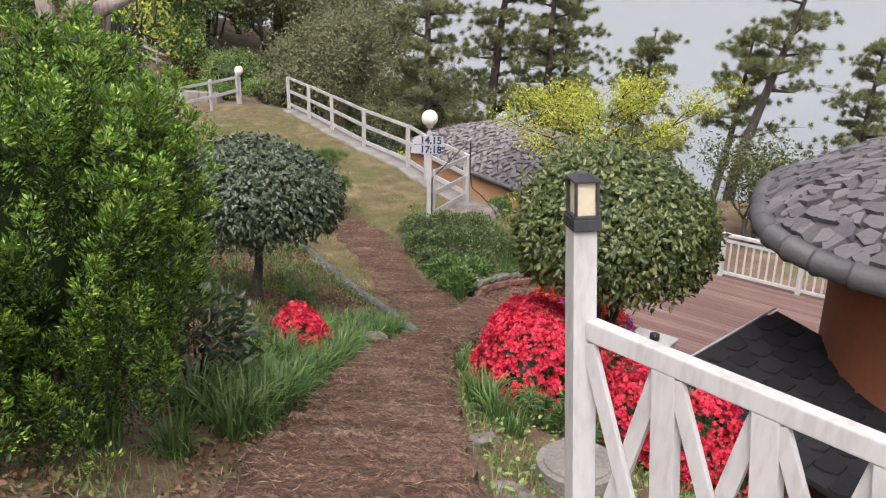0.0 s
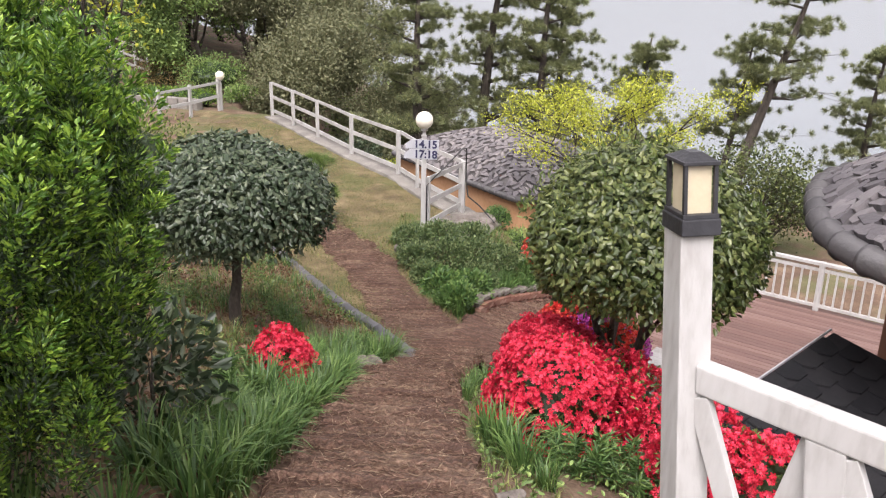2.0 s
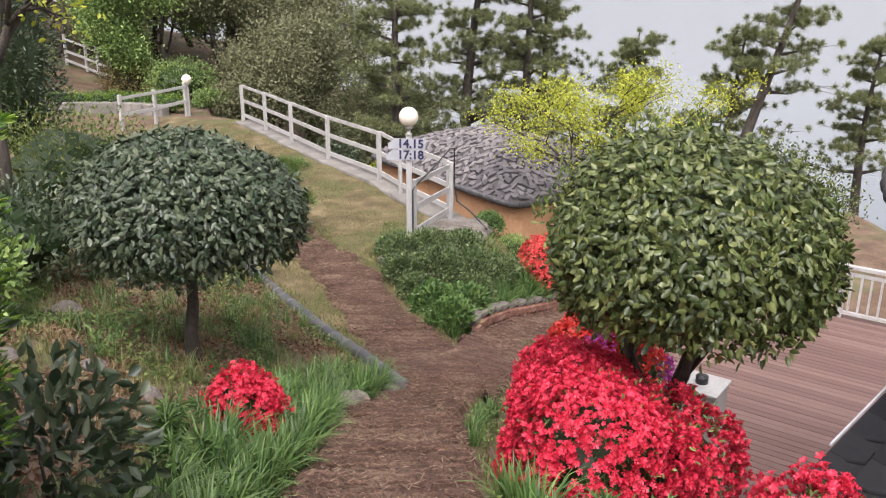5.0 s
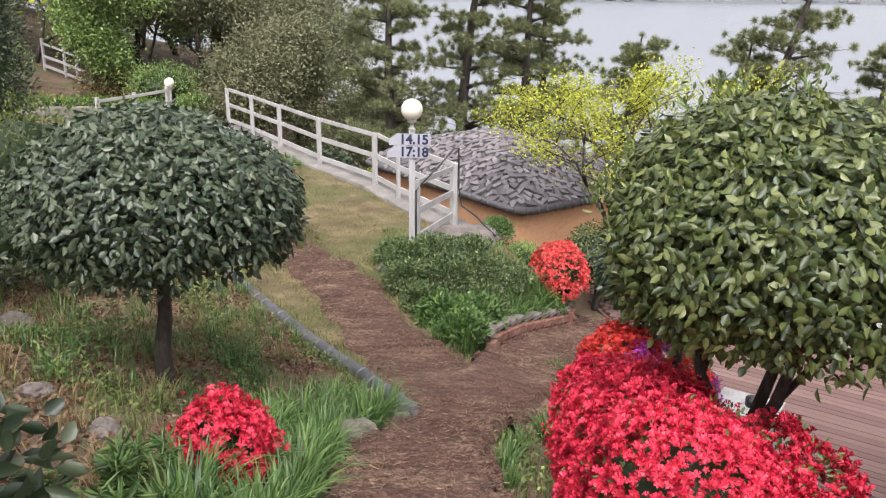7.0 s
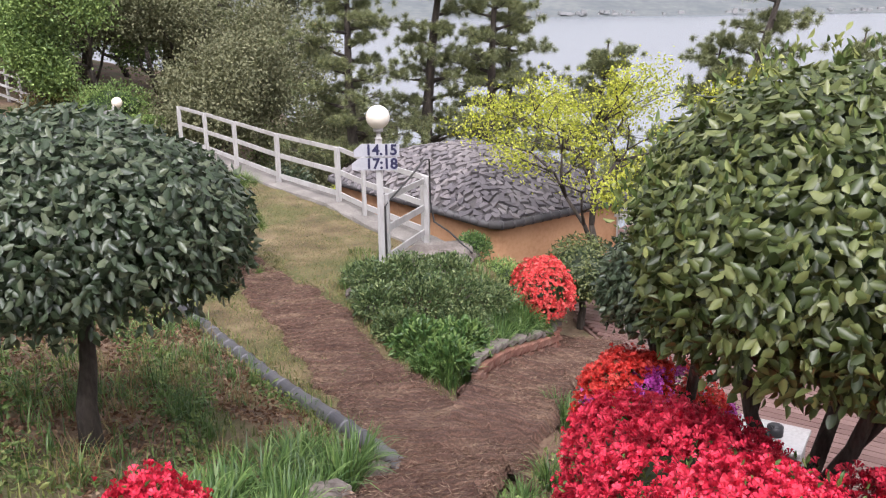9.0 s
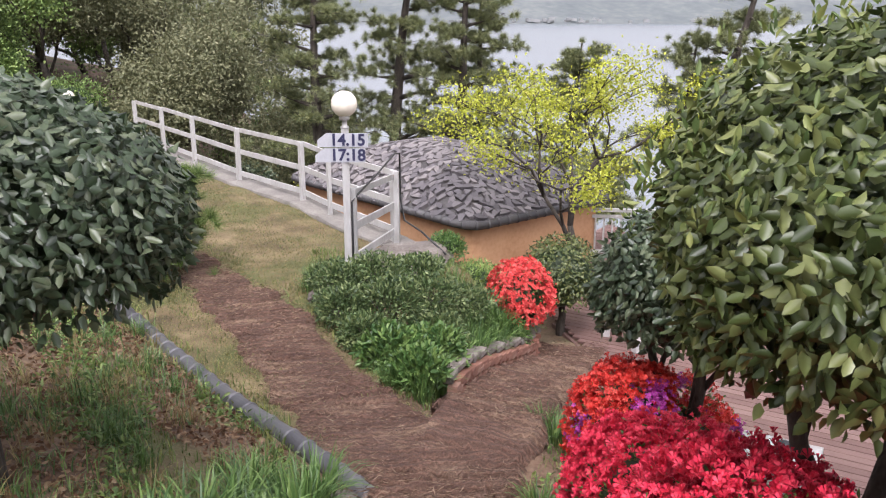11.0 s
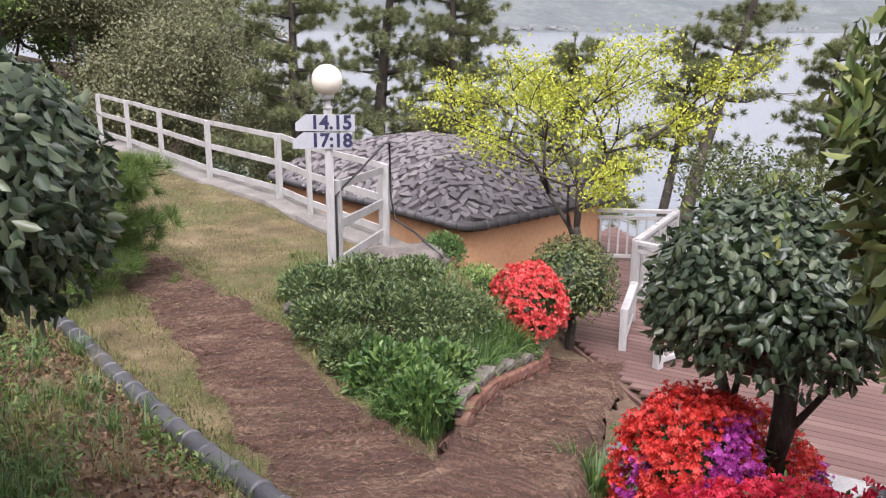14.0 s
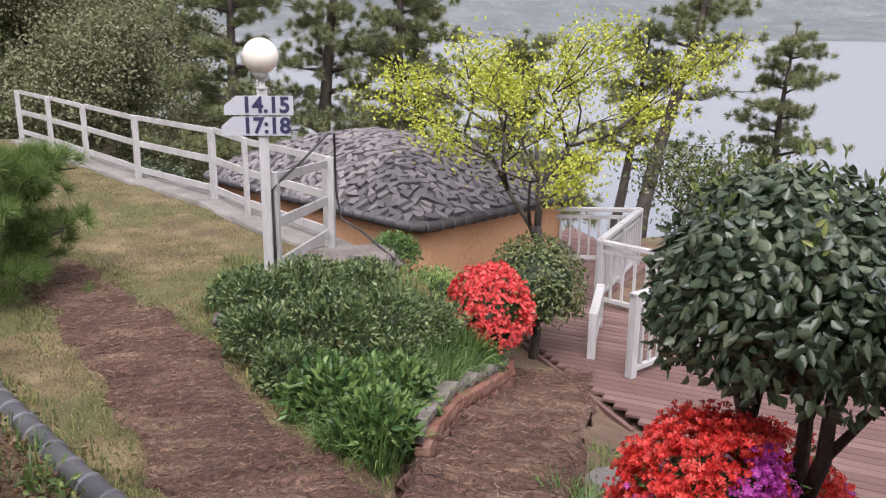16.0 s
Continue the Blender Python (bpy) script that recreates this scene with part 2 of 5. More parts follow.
M_CABLE = material("black_rubber", [(0.01, 0.01, 0.01), (0.025, 0.025, 0.025)], rough=0.5, bump=0)


# ---------------------------------------------------------------- mesh helpers
def thing(name, at, label, category, group="", kind="", rz=0.0):
    e = new(name)
    e.matrix_world = pose(*at, 0, 0, rz)
    e.empty_display_size = 0.1
    return tagged(e, label, category, group, kind)


def to_mesh(name, verts, faces, mat, smooth=False):
    me = bpy.data.meshes.new(name)
    me.from_pydata(verts, [], faces)
    me.materials.append(mat)
    if smooth:
        me.shade_smooth()
    return me


def quick_mesh(name, co, loops, n, mat, smooth=False):
    """A mesh from arrays: co (V, 3), loops (F, n) of vertex indices."""
    me = bpy.data.meshes.new(name)
    co, loops = np.ascontiguousarray(co, dtype=np.float32), np.ascontiguousarray(loops, dtype=np.int32)
    me.vertices.add(len(co))
    me.vertices.foreach_set("co", co.ravel())
    me.loops.add(loops.size)
    me.loops.foreach_set("vertex_index", loops.ravel())
    me.polygons.add(len(loops))
    me.polygons.foreach_set("loop_start", np.arange(0, loops.size, n, dtype=np.int32))
    me.update(calc_edges=True)
    me.materials.append(mat)
    if smooth:
        me.shade_smooth()
    return me


def part(name, data, mat=None, parent=None, label="", at=None):
    """Links a mesh (or bmesh) as one object under a thing or part."""
    if isinstance(data, bmesh.types.BMesh):
        me = bpy.data.meshes.new(name)
        data.to_mesh(me)
        data.free()
        me.materials.append(mat)
        data = me
    ob = new(name, data)
    if parent is not None:
        ob.parent = parent
    if at is not None:
        ob.matrix_basis = at
    return tagged(ob, label)


def box(bm, centre, size, turn=None, bevel=0.0):
    m = Matrix.Translation(centre) @ (turn or Matrix.Identity(4)) @ Matrix.Diagonal((*size, 1))
    made = bmesh.ops.create_cube(bm, size=1, matrix=m)["verts"]
    if bevel:
        edges = list({e for v in made for e in v.link_edges})
        bmesh.ops.bevel(bm, geom=edges, offset=bevel, segments=2, affect="EDGES", profile=0.6)
    return bm


def beam(p, q, w, h, bevel=0.006):
    """A bmesh bar from p to q, w wide sideways and h high."""
    p, q = Vector(p), Vector(q)
    d = q - p
    x = d.normalized()
    side = Vector((0, 0, 1)).cross(x)
    side = side.normalized() if side.length > 1e-4 else Vector((0, 1, 0))
    up = x.cross(side)
    turn = Matrix((x, side, up)).transposed().to_4x4()
    return box(bmesh.new(), (p + q) / 2, (d.length, w, h), turn, bevel)


def tube(points, radii, sides=8, wobble=0.0, rng=None):
    """Vertices and quads of a tapered tube along points."""
    pts = [Vector(p) for p in points]
    co, fa = [], []
    ref = Vector((0.31, 0.83, 0.46))
    for i, p in enumerate(pts):
        d = (pts[min(i + 1, len(pts) - 1)] - pts[max(i - 1, 0)]).normalized()
        a = d.cross(ref).normalized()
        b = d.cross(a)
        for k in range(sides):
            r = radii[i] * (1 + (rng.uniform(-wobble, wobble) if rng is not None else 0))
            u = 2 * math.pi * k / sides
            co.append(tuple(p + a * (r * math.cos(u)) + b * (r * math.sin(u))))
    for i in range(len(pts) - 1):
        for k in range(sides):
            j = (k + 1) % sides
            fa.append((i * sides + k, i * sides + j, (i + 1) * sides + j, (i + 1) * sides + k))
    fa.append(tuple(range(sides))[::-1])
    fa.append(tuple((len(pts) - 1) * sides + k for k in range(sides)))
    return co, fa


def tubes(name, runs, mat, sides=7, wobble=0.0, rng=None):
    co, fa = [], []
    for pts, rad in runs:
        c, f = tube(pts, rad, sides, wobble, rng)
        o = len(co)
        co += c
        fa += [tuple(i + o for i in g) for g in f]
    return to_mesh(name, co, fa, mat, True)


def unit(v):
    return v / np.maximum(np.linalg.norm(v, axis=-1, keepdims=True), 1e-9)


def leaves(name, at, way, length, width, mat, rng, fold=0.25, droop=0.15, face=None):
    """One folded, pointed leaf at each place, growing along its way, its blade turned to face outwards where that is given."""
    n = len(at)
    way = unit(way)
    side = unit(np.cross(way, rng.normal(size=(n, 3)) if face is None else face))
    up = np.cross(side, way)
    L = (length * rng.uniform(0.7, 1.25, n))[:, None]
    W = (width * rng.uniform(0.75, 1.2, n))[:, None]
    base, tip = at, at + way * L - up * L * droop
    a, b = at + way * L * 0.38, at + way * L * 0.72 - up * L * droop * 0.4
    co = np.stack([base, a + side * W * 0.5 + up * W * fold, b + side * W * 0.4 + up * W * fold * 0.8, tip,
                   b - side * W * 0.4 + up * W * fold * 0.8, a - side * W * 0.5 + up * W * fold], 1).reshape(-1, 3)
    i = np.arange(n)[:, None] * 6
    loops = np.concatenate([i + np.array([[0, 1, 2, 3]]), i + np.array([[0, 3, 4, 5]])], 0)
    return quick_mesh(name, co, loops, 4, mat)


def blades(name, roots, way, length, width, mat, rng, bend=0.8, steps=4):
    """Arching grass blades from their roots."""
    n = len(roots)
    flat = unit(way * np.array([1, 1, 0]))
    side = np.cross(flat, np.array([0, 0, 1.0]))
    L = (length * rng.uniform(0.6, 1.2, n))[:, None]
    W = (width * rng.uniform(0.7, 1.2, n))[:, None]
    lean = rng.uniform(0.15, 1.0, n)[:, None] * bend
    rows = []
    for k in range(steps + 1):
        s = k / steps
        out = lean * s ** 1.6 * 0.75
        rise = s * (1 - lean * 0.55 * s * s)
        c = roots + flat * L * out + np.array([0, 0, 1.0]) * L * rise
        w = W * (1 - s ** 2) * 0.5 + 0.0006
        rows += [c - side * w, c + side * w]
    co = np.stack(rows, 1).reshape(-1, 3)
    i = np.arange(n)[:, None] * (2 * steps + 2)
    loops = np.concatenate([i + np.array([[2 * k, 2 * k + 1, 2 * k + 3, 2 * k + 2]]) for k in range(steps)], 0)
    return quick_mesh(name, co, loops, 4, mat)


def flowers(name, at, way, size, mat, rng):
    """Five-petalled open blossoms, each petal two folded facets."""
    n = len(at)
    way = unit(way)
    e1 = unit(np.cross(way, rng.normal(size=(n, 3))))
    e2 = np.cross(way, e1)
    S = (size * rng.uniform(0.75, 1.2, n))[:, None]
    rows = [at - way * S * 0.35]
    loops = []
    for k in range(5):
        for a, r, h in ((-0.45, 0.75, 0.18), (0.0, 1.05, 0.05), (0.45, 0.75, 0.18)):
            u = 2 * math.pi * k / 5 + a
            rows.append(at + (e1 * math.cos(u) + e2 * math.sin(u)) * S * r * 0.5 + way * S * h)
        loops.append((0, 1 + 3 * k, 2 + 3 * k, 3 + 3 * k))
    co = np.stack(rows, 1).reshape(-1, 3)
    i = np.arange(n)[:, None] * 16
    return quick_mesh(name, co, np.concatenate([i + np.array([q]) for q in loops], 0), 4, mat)


def shell(n, rng, radii, lo=0.8, flat=-1.0, lumps=9, lump=0.14):
    """Points in the outer layer of a lumpy ellipsoid, with their outward ways. flat: cut below this share of the height."""
    v = unit(rng.normal(size=(n * 3, 3)))
    v = v[v[:, 2] > flat][:n]
    k = unit(rng.normal(size=(lumps, 3)))
    swell = np.max(np.clip((v @ k.T - 0.55) / 0.45, 0, 1), 1)
    r = rng.uniform(lo, 1.0, len(v)) * (1 - lump + 1.6 * lump * swell)
    p = v * r[:, None] * np.array(radii)
    return p, unit(v / np.array(radii))


def blob(name, radii, mat, rng, rough=0.12, centre=(0, 0, 0)):
    """A lumpy solid added inside a crown in place of twigs, coloured dark as inner shade."""
    bm = bmesh.new()
    bmesh.ops.create_icosphere(bm, subdivisions=3, radius=1)
    for v in bm.verts:
        f = 1 + rough * noise.noise(v.co * 2.3) + rough * 0.6 * noise.noise(v.co * 5.1)
        v.co = Vector((v.co.x * radii[0] * f + centre[0], v.co.y * radii[1] * f + centre[1], v.co.z * radii[2] * f + centre[2]))
    me = bpy.data.meshes.new(name)
    bm.to_mesh(me)
    bm.free()
    me.materials.append(mat)
    return me


# ---------------------------------------------------------------- the lie of the land
EDGE_Y = [-30, 0, 9.4, 10.7, 12.4, 14.4, 17.5, 24, 30, 45]
EDGE_X = [-0.9, -0.9, -0.95, -0.5, -1.52, -2.82, -4.9, -8.6, -11.5, -18]
WALK_Y = [-30, 0, 6.5, 9.5, 10.5, 12.3, 14.3, 16.6, 17.4, 24, 40]
WALK_X = [0.8, 0.8, 0.22, 0.1, 0.45, 1.25, 2.0, 3.0, 3.3, 3.3, 3.3]
BANK_Y = [10, 12.3, 14.3, 16.6, 17.0, 17.9, 18.4, 29.5, 33]
BANK_X = [2.0, 0.12, 0.8, 1.9, 1.7, 0.6, 0.35, -6.3, -9]


def smooth(a, b, v):
    s = np.clip((v - a) / (b - a), 0, 1)
    return s * s * (3 - 2 * s)


def ramp_z(y):
    return np.maximum(-0.35 * y + 0.42, -3.35)


def lower_z(x, y):
    """The walk that goes down to the deck."""
    s = 0.4 * x + 0.917 * y
    return np.clip(-3.35 - 0.29 * (s - 10.9), -4.74, -3.35)


def land(x, y):
    x, y = np.asarray(x, float), np.asarray(y, float)
    xl, xr, xb = np.interp(y, EDGE_Y, EDGE_X), np.interp(y, WALK_Y, WALK_X), np.interp(y, BANK_Y, BANK_X)
    z = ramp_z(y)
    low = np.where(y > 10.2, lower_z(x, y), z)
    bank = smooth(-0.32, 0.06, x - xb) * (y > 10.2)
    z = z * (1 - bank) + low * bank
    right = np.maximum(x - xr, 0)
    fall = 0.28 * np.minimum(right, 1.9) + 1.0 * np.maximum(right - 1.9, 0)
    z = np.where(right > 0, np.maximum(np.minimum(z, low) - fall, -4.95), z)
    behind = smooth(16.8, 17.6, y) * smooth(0.05, 1.25, x - xb)
    z = z * (1 - behind) + np.minimum(z, -4.82 - 1.4 * smooth(19.4, 21.0, y)) * behind
    slope = (1 - smooth(0.1, 1.15, xb - x)) * (x <= xb) * smooth(12.2, 12.9, y) * (1 - smooth(16.8, 17.5, y))
    z = z * (1 - slope) + np.minimum(z, lower_z(xb, y) + 0.3) * slope
    left = np.maximum(xl - x, 0) * (1 - 0.75 * smooth(14, 19, y))
    z = z + 0.34 * np.minimum(left, 2.6) + 0.07 * np.maximum(left - 2.6, 0)
    z = z + 0.18 * np.maximum(-12 - x, 0) * smooth(28, 36, y)
    z = z + 0.24 * np.exp(-((x + 0.75) ** 2 + (y - 15.3) ** 2) / 1.0)
    drop = 0.7 * np.maximum(y - 29, 0) * smooth(-9, -1, x) + 0.55 * np.maximum(x - 13, 0) + 0.25 * np.maximum(y - 55, 0)
    z = z + 0.03 * np.sin(1.7 * x + 0.6) * np.sin(2.1 * y) + 0.015 * np.sin(4.3 * x) * np.sin(3.7 * y + 1)
    return np.maximum(z - drop, -27)


def gz(x, y):
    return float(land(x, y))


def build_ground():
    xs = np.unique(np.concatenate([np.linspace(-400, -60, 8), np.linspace(-60, -6, 50), np.arange(-6, 7, 0.11), np.linspace(7, 40, 40), np.linspace(40, 400, 8)]))
    ys = np.unique(np.concatenate([np.linspace(-200, -20, 8), np.linspace(-20, -1, 30), np.arange(-1, 25, 0.13), np.linspace(25, 70, 70), np.linspace(70, 300, 12)]))
    X, Y = np.meshgrid(xs, ys)
    Z = land(X, Y)
    # bed of the matting lies lower than the mat
    on_main = (X > np.interp(Y, EDGE_Y, EDGE_X) + 0.26) & (X < np.interp(Y, WALK_Y, WALK_X) - 0.26) & (Y < 10.2)
    on_low = (X > np.interp(Y, BANK_Y, BANK_X) + 0.26) & (X < np.interp(Y, WALK_Y, WALK_X) - 0.26) & (Y >= 11.6) & (Y < 17)
    Z = Z - 0.2 * (on_main | on_low)
    co = np.stack([X, Y, Z], -1).reshape(-1, 3)
    w = len(xs)
    i = (np.arange(len(ys) - 1)[:, None] * w + np.arange(w - 1)[None]).reshape(-1, 1)
    loops = i + np.array([[0, 1, w + 1, w]])
    me = quick_mesh("ground", co, loops, 4, M_SOIL, True)
    tagged(new("ground", me), "sloping garden soil with moss and dead leaves", "ground", kind="structure")


def strip_mat(name, label, left, right, height, v0, v1, step, nu=34, rough=0.02, fray=0.08):
    """A band of matting between two edge curves of the plan, as a function of v."""
    rng = np.random.default_rng(11)
    vs = np.arange(v0, v1 + step, step)
    us = np.linspace(0, 1, nu)
    co, uv = [], []
    for v in vs:
        (ax, ay), (bx, by) = left(v), right(v)
        for u in us:
            ragged = (0.05 * math.sin(v * 7.3 + 3 * u) + fray * noise.noise(Vector((v * 1.3, u * 2, 5))) + 0.5 * fray * noise.noise(Vector((v * 4.1, u * 2, 9)))) * (abs(u - 0.5) * 2) ** 3
            x, y = ax + (bx - ax) * u + ragged, ay + (by - ay) * u
            y2 = y + 0.035 * math.sin(3.1 * x + v)
            z = height(x, y2) + rough * noise.noise(Vector((x * 5, y * 5, 0))) + 0.5 * rough * noise.noise(Vector((x * 17, y * 17, 3)))
            furrow = v + 0.05 * noise.noise(Vector((x * 1.1, v * 0.7, 8))) + 0.03 * noise.noise(Vector((x * 5, v * 2, 1)))
            z += (0.006 * math.sin(furrow * 76) + 0.019 * math.sin(furrow * 42)) * (0.7 + noise.noise(Vector((x * 1.7, v * 1.4, 4)))) + 0.014 * noise.noise(Vector((x * 11, v * 30, 2)))
            z -= 0.1 * max(0, abs(u - 0.5) * 2 - 0.88) / 0.12
            co.append((x, y, z))
            uv.append((x, v))
    faces = [(i * nu + j, i * nu + j + 1, (i + 1) * nu + j + 1, (i + 1) * nu + j) for i in range(len(vs) - 1) for j in range(nu - 1)]
    me = to_mesh(name, co, faces, M_COIR, True)
    lay = me.uv_layers.new(name="UVMap")
    idx = np.zeros(len(me.loops), dtype=np.int32)
    me.loops.foreach_get("vertex_index", idx)
    lay.data.foreach_set("uv", np.array(uv, dtype=np.float32)[idx].ravel())
    return tagged(new(name, me), label, "path", kind="structure")


def stepped(z0, z, rise):
    """Rounded treads of that rise instead of a plain slope, measured down from z0."""
    k = (z0 - z) / rise
    f = k - math.floor(k)
    nose = 0.13
    s = 0.0 if f < 1 - nose else ((f - 1 + nose) / nose) ** 1.3
    return z0 - rise * (math.floor(k) + s) + 0.05 + 0.06 * (f * f) * (1 - s)


build_ground()


def main_height(x, y):
    z = -0.35 * y + 0.42
    return stepped(1.5, z, 0.165) if z > -3.33 else -3.30


strip_mat("stair_matting", "brown coir matting worn over shallow garden steps", lambda v: (float(np.interp(v, EDGE_Y, EDGE_X)) + 0.02, v), lambda v: (float(np.interp(v, WALK_Y, WALK_X)) - 0.02, v), main_height, -4.0, 11.5, 0.022)
UP_V, UPL_X, UPR_X = [10.5, 12.0, 12.8, 15.3, 17.8], [-0.5, -1.05, -1.35, -2.45, -3.75], [0.75, 0.2, -0.3, -1.5, -2.9]
strip_mat("terrace_matting", "brown coir matting on the level terrace path", lambda v: (float(np.interp(v, UP_V, UPL_X)), v), lambda v: (float(np.interp(v, UP_V, UPR_X)), v), lambda x, y: max(float(land(x, y)), -3.4) + 0.042, 10.5, 17.7, 0.022, fray=0.2)


def low_height(x, y):
    s = 0.4 * x + 0.917 * y
    z = -3.35 - 0.29 * (s - 10.9)
    lap = 0.09 * min(max((10.75 - s) / 0.25, 0), 1)
    return stepped(-3.33, min(z, -3.331), 0.16) - lap if z > -4.66 else -4.67


strip_mat("lower_matting", "brown coir matting on steps down to the deck", lambda v: (float(np.interp(v + 0.25, BANK_Y, BANK_X)) + 0.0 if v > 12.0 else 0.2 - (12.0 - v) * 0.5, v + 0.25), lambda v: (float(np.interp(v - 0.25, WALK_Y, WALK_X)), v - 0.25), low_height, 11.2, 16.9, 0.022)

M_LAWNBED = material("dry_lawn", [(0.05, 0.04, 0.018), (0.15, 0.11, 0.055), (0.3, 0.235, 0.13)], scale=2.6, fine=60, bump=1.0, rough=0.95)
lawn_nodes, lawn_links = M_LAWNBED.node_tree.nodes, M_LAWNBED.node_tree.links
green_noise, green_range, green_mix = lawn_nodes.new("ShaderNodeTexNoise"), lawn_nodes.new("ShaderNodeMapRange"), lawn_nodes.new("ShaderNodeMix")
green_noise.inputs["Scale"].default_value, green_noise.inputs["Detail"].default_value, green_noise.inputs["Roughness"].default_value = 0.8, 9, 0.68
green_range.inputs[1].default_value, green_range.inputs[2].default_value, green_range.inputs[4].default_value = 0.47, 0.6, 0.8
green_mix.data_type = "RGBA"
green_mix.inputs[7].default_value = (0.085, 0.1, 0.028, 1)
lawn_links.new(lawn_nodes["Texture Coordinate"].outputs["Object"], green_noise.inputs["Vector"])
lawn_links.new(green_noise.outputs[0], green_range.inputs[0])
lawn_links.new(green_range.outputs[0], green_mix.inputs[0])
lawn_links.new(lawn_nodes["Color Ramp"].outputs[0], green_mix.inputs[6])
lawn_links.new(green_mix.outputs[2], lawn_nodes["Principled BSDF"].inputs["Base Color"])


def build_lawn():
    xs, ys = np.arange(-9, 1.6, 0.14), np.arange(10.7, 29, 0.14)
    X, Y = np.meshgrid(xs, ys)
    wob = 0.1 * np.sin(3.1 * Y + 2 * X) + 0.08 * np.sin(7.7 * Y)
    ok = (X > np.interp(Y, EDGE_Y, EDGE_X) + 0.02) & (X < np.interp(Y, BANK_Y, BANK_X) - 0.5 + wob) & ~((Y < 15.2) & (X > np.interp(Y, UP_V, UPR_X) + 0.35 + wob))
    w = len(xs)
    i = (np.arange(len(ys) - 1)[:, None] * w + np.arange(w - 1)[None])
    keep = ok[:-1, :-1] & ok[1:, :-1] & ok[:-1, 1:] & ok[1:, 1:]
    co = np.stack([X, Y, land(X, Y) + 0.012], -1).reshape(-1, 3)
    tagged(new("lawn", quick_mesh("lawn", co, i[keep].reshape(-1, 1) + np.array([[0, 1, w + 1, w]]), 4, M_LAWNBED, True)), "dry yellow lawn on the terrace", "lawn", kind="structure")


build_lawn()

# sea and far shore
sea = quick_mesh("water", [(-6000, -300, -22), (6000, -300, -22), (6000, 1850, -22), (-6000, 1850, -22)], [(0, 1, 2, 3)], 4, M_WATER)
tagged(new("water", sea), "calm pale grey sea under cloud", "sea", kind="structure")


def build_hills():
    rng = np.random.default_rng(5)
    for k, (y0, top, wide, seed) in enumerate(((1780, 125, 1.0, 1.0), (2500, 230, 0.7, 7.0))):
        xs, rows = np.linspace(-3200, 3600, 170), 14
        co = []
        for j in range(rows):
            f = j / (rows - 1)
            for x in xs:
                crest = top * (0.62 + 0.55 * noise.noise(Vector((x * 0.0011 * wide, seed, 0))) + 0.12 * noise.noise(Vector((x * 0.006, seed, 2))))
                h = max(crest, 30) * math.sin(f * math.pi / 2) ** 1.2
                co.append((x, y0 + 500 * f + 40 * noise.noise(Vector((x * 0.004, seed, f))), -22.5 + h + (6 * noise.noise(Vector((x * 0.01, f * 4, seed))) if j else 0)))
        w = len(xs)
        i = (np.arange(rows - 1)[:, None] * w + np.arange(w - 1)[None]).reshape(-1, 1)
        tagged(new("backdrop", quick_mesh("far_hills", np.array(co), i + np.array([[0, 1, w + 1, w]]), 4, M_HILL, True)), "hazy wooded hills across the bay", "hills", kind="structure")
    village = thing("village", (300, 1775, -22), "pale low houses along the far shore", "village", kind="structure")
    for i in range(60):
        x = rng.choice([250, 420, 760, 900]) + rng.normal() * 60
        s = rng.uniform(5, 14)
        bm = box(bmesh.new(), (0, 0, 0), (s, 8, rng.uniform(3.5, 7)))
        part("far_house", bm, M_VILLAGE, village, at=pose(x - 300, rng.uniform(-6, 20), 4 + rng.uniform(0, 7)))


build_hills()


# ---------------------------------------------------------------- fences, rails and lamps
def turn_to(p, q):
    return math.degrees(math.atan2(q[1] - p[1], q[0] - p[0]))


def rail_fence(label, posts, height, group, rails=(1.0, 0.62, 0.24), post_w=0.1, extra=()):
    """White timber fence: posts and flat rails through the points of the plan."""
    base = posts[0]
    f = thing("fence", (base[0], base[1], gz(*base)), label, "fence", group)
    o = Vector((base[0], base[1], gz(*base)))
    feet = [Vector((x, y, gz(x, y))) - o for x, y in posts]
    for i, p in enumerate(feet):
        d = feet[min(i + 1, len(feet) - 1)] - feet[max(i - 1, 0)]
        w = post_w * (0.75 if i in extra else 1)
        bm = box(bmesh.new(), (0, 0, height / 2 - 0.04), (w, w * 0.8, height + 0.08), None, 0.006)
        part("post", bm, M_WHITE, f, at=Matrix.Translation(p) @ pose(0, 0, 0, 0, random.uniform(-1.5, 1.5), math.degrees(math.atan2(d.y, d.x))))
    for i in range(len(feet) - 1):
        for k, r in enumerate(rails):
            a, b = feet[i] + Vector((0, 0, height * r - 0.05)), feet[i + 1] + Vector((0, 0, height * r - 0.05 + random.uniform(-0.02, 0.02)))
            out = (b - a).cross(Vector((0, 0, 1))).normalized() * (post_w * 0.42)
            part("rail", beam(a - out * (-1), b - out * (-1), 0.028, 0.1 if k else 0.085, 0.004), M_WHITE, f)
    return f


FENCE = [(0.0, 17.8), (-1.02, 19.6), (-1.55, 20.7), (-2.98, 22.9), (-4.25, 25.0), (-5.3, 26.7), (-6.3, 28.2)]
rail_fence("white painted timber fence along the terrace edge", FENCE, 1.13, "garden fences", extra=(1,))
rail_fence("short white timber fence joined to the lamp post", [(0.03, 17.72), (-0.56, 15.5)], 1.13, "garden fences", rails=(0.98, 0.6, 0.25), extra=(1,))
rail_fence("short white fence below a globe lamp", [(-9.4, 26.6), (-8.9, 28.0), (-8.35, 29.3)], 1.05, "garden fences", rails=(0.95, 0.5))
rail_fence("white timber fence climbing the far bank", [(-15.6, 37.5), (-14.6, 37.0), (-13.9, 36.4), (-13.2, 36.0)], 1.2, "garden fences", rails=(0.9, 0.5, 0.2))


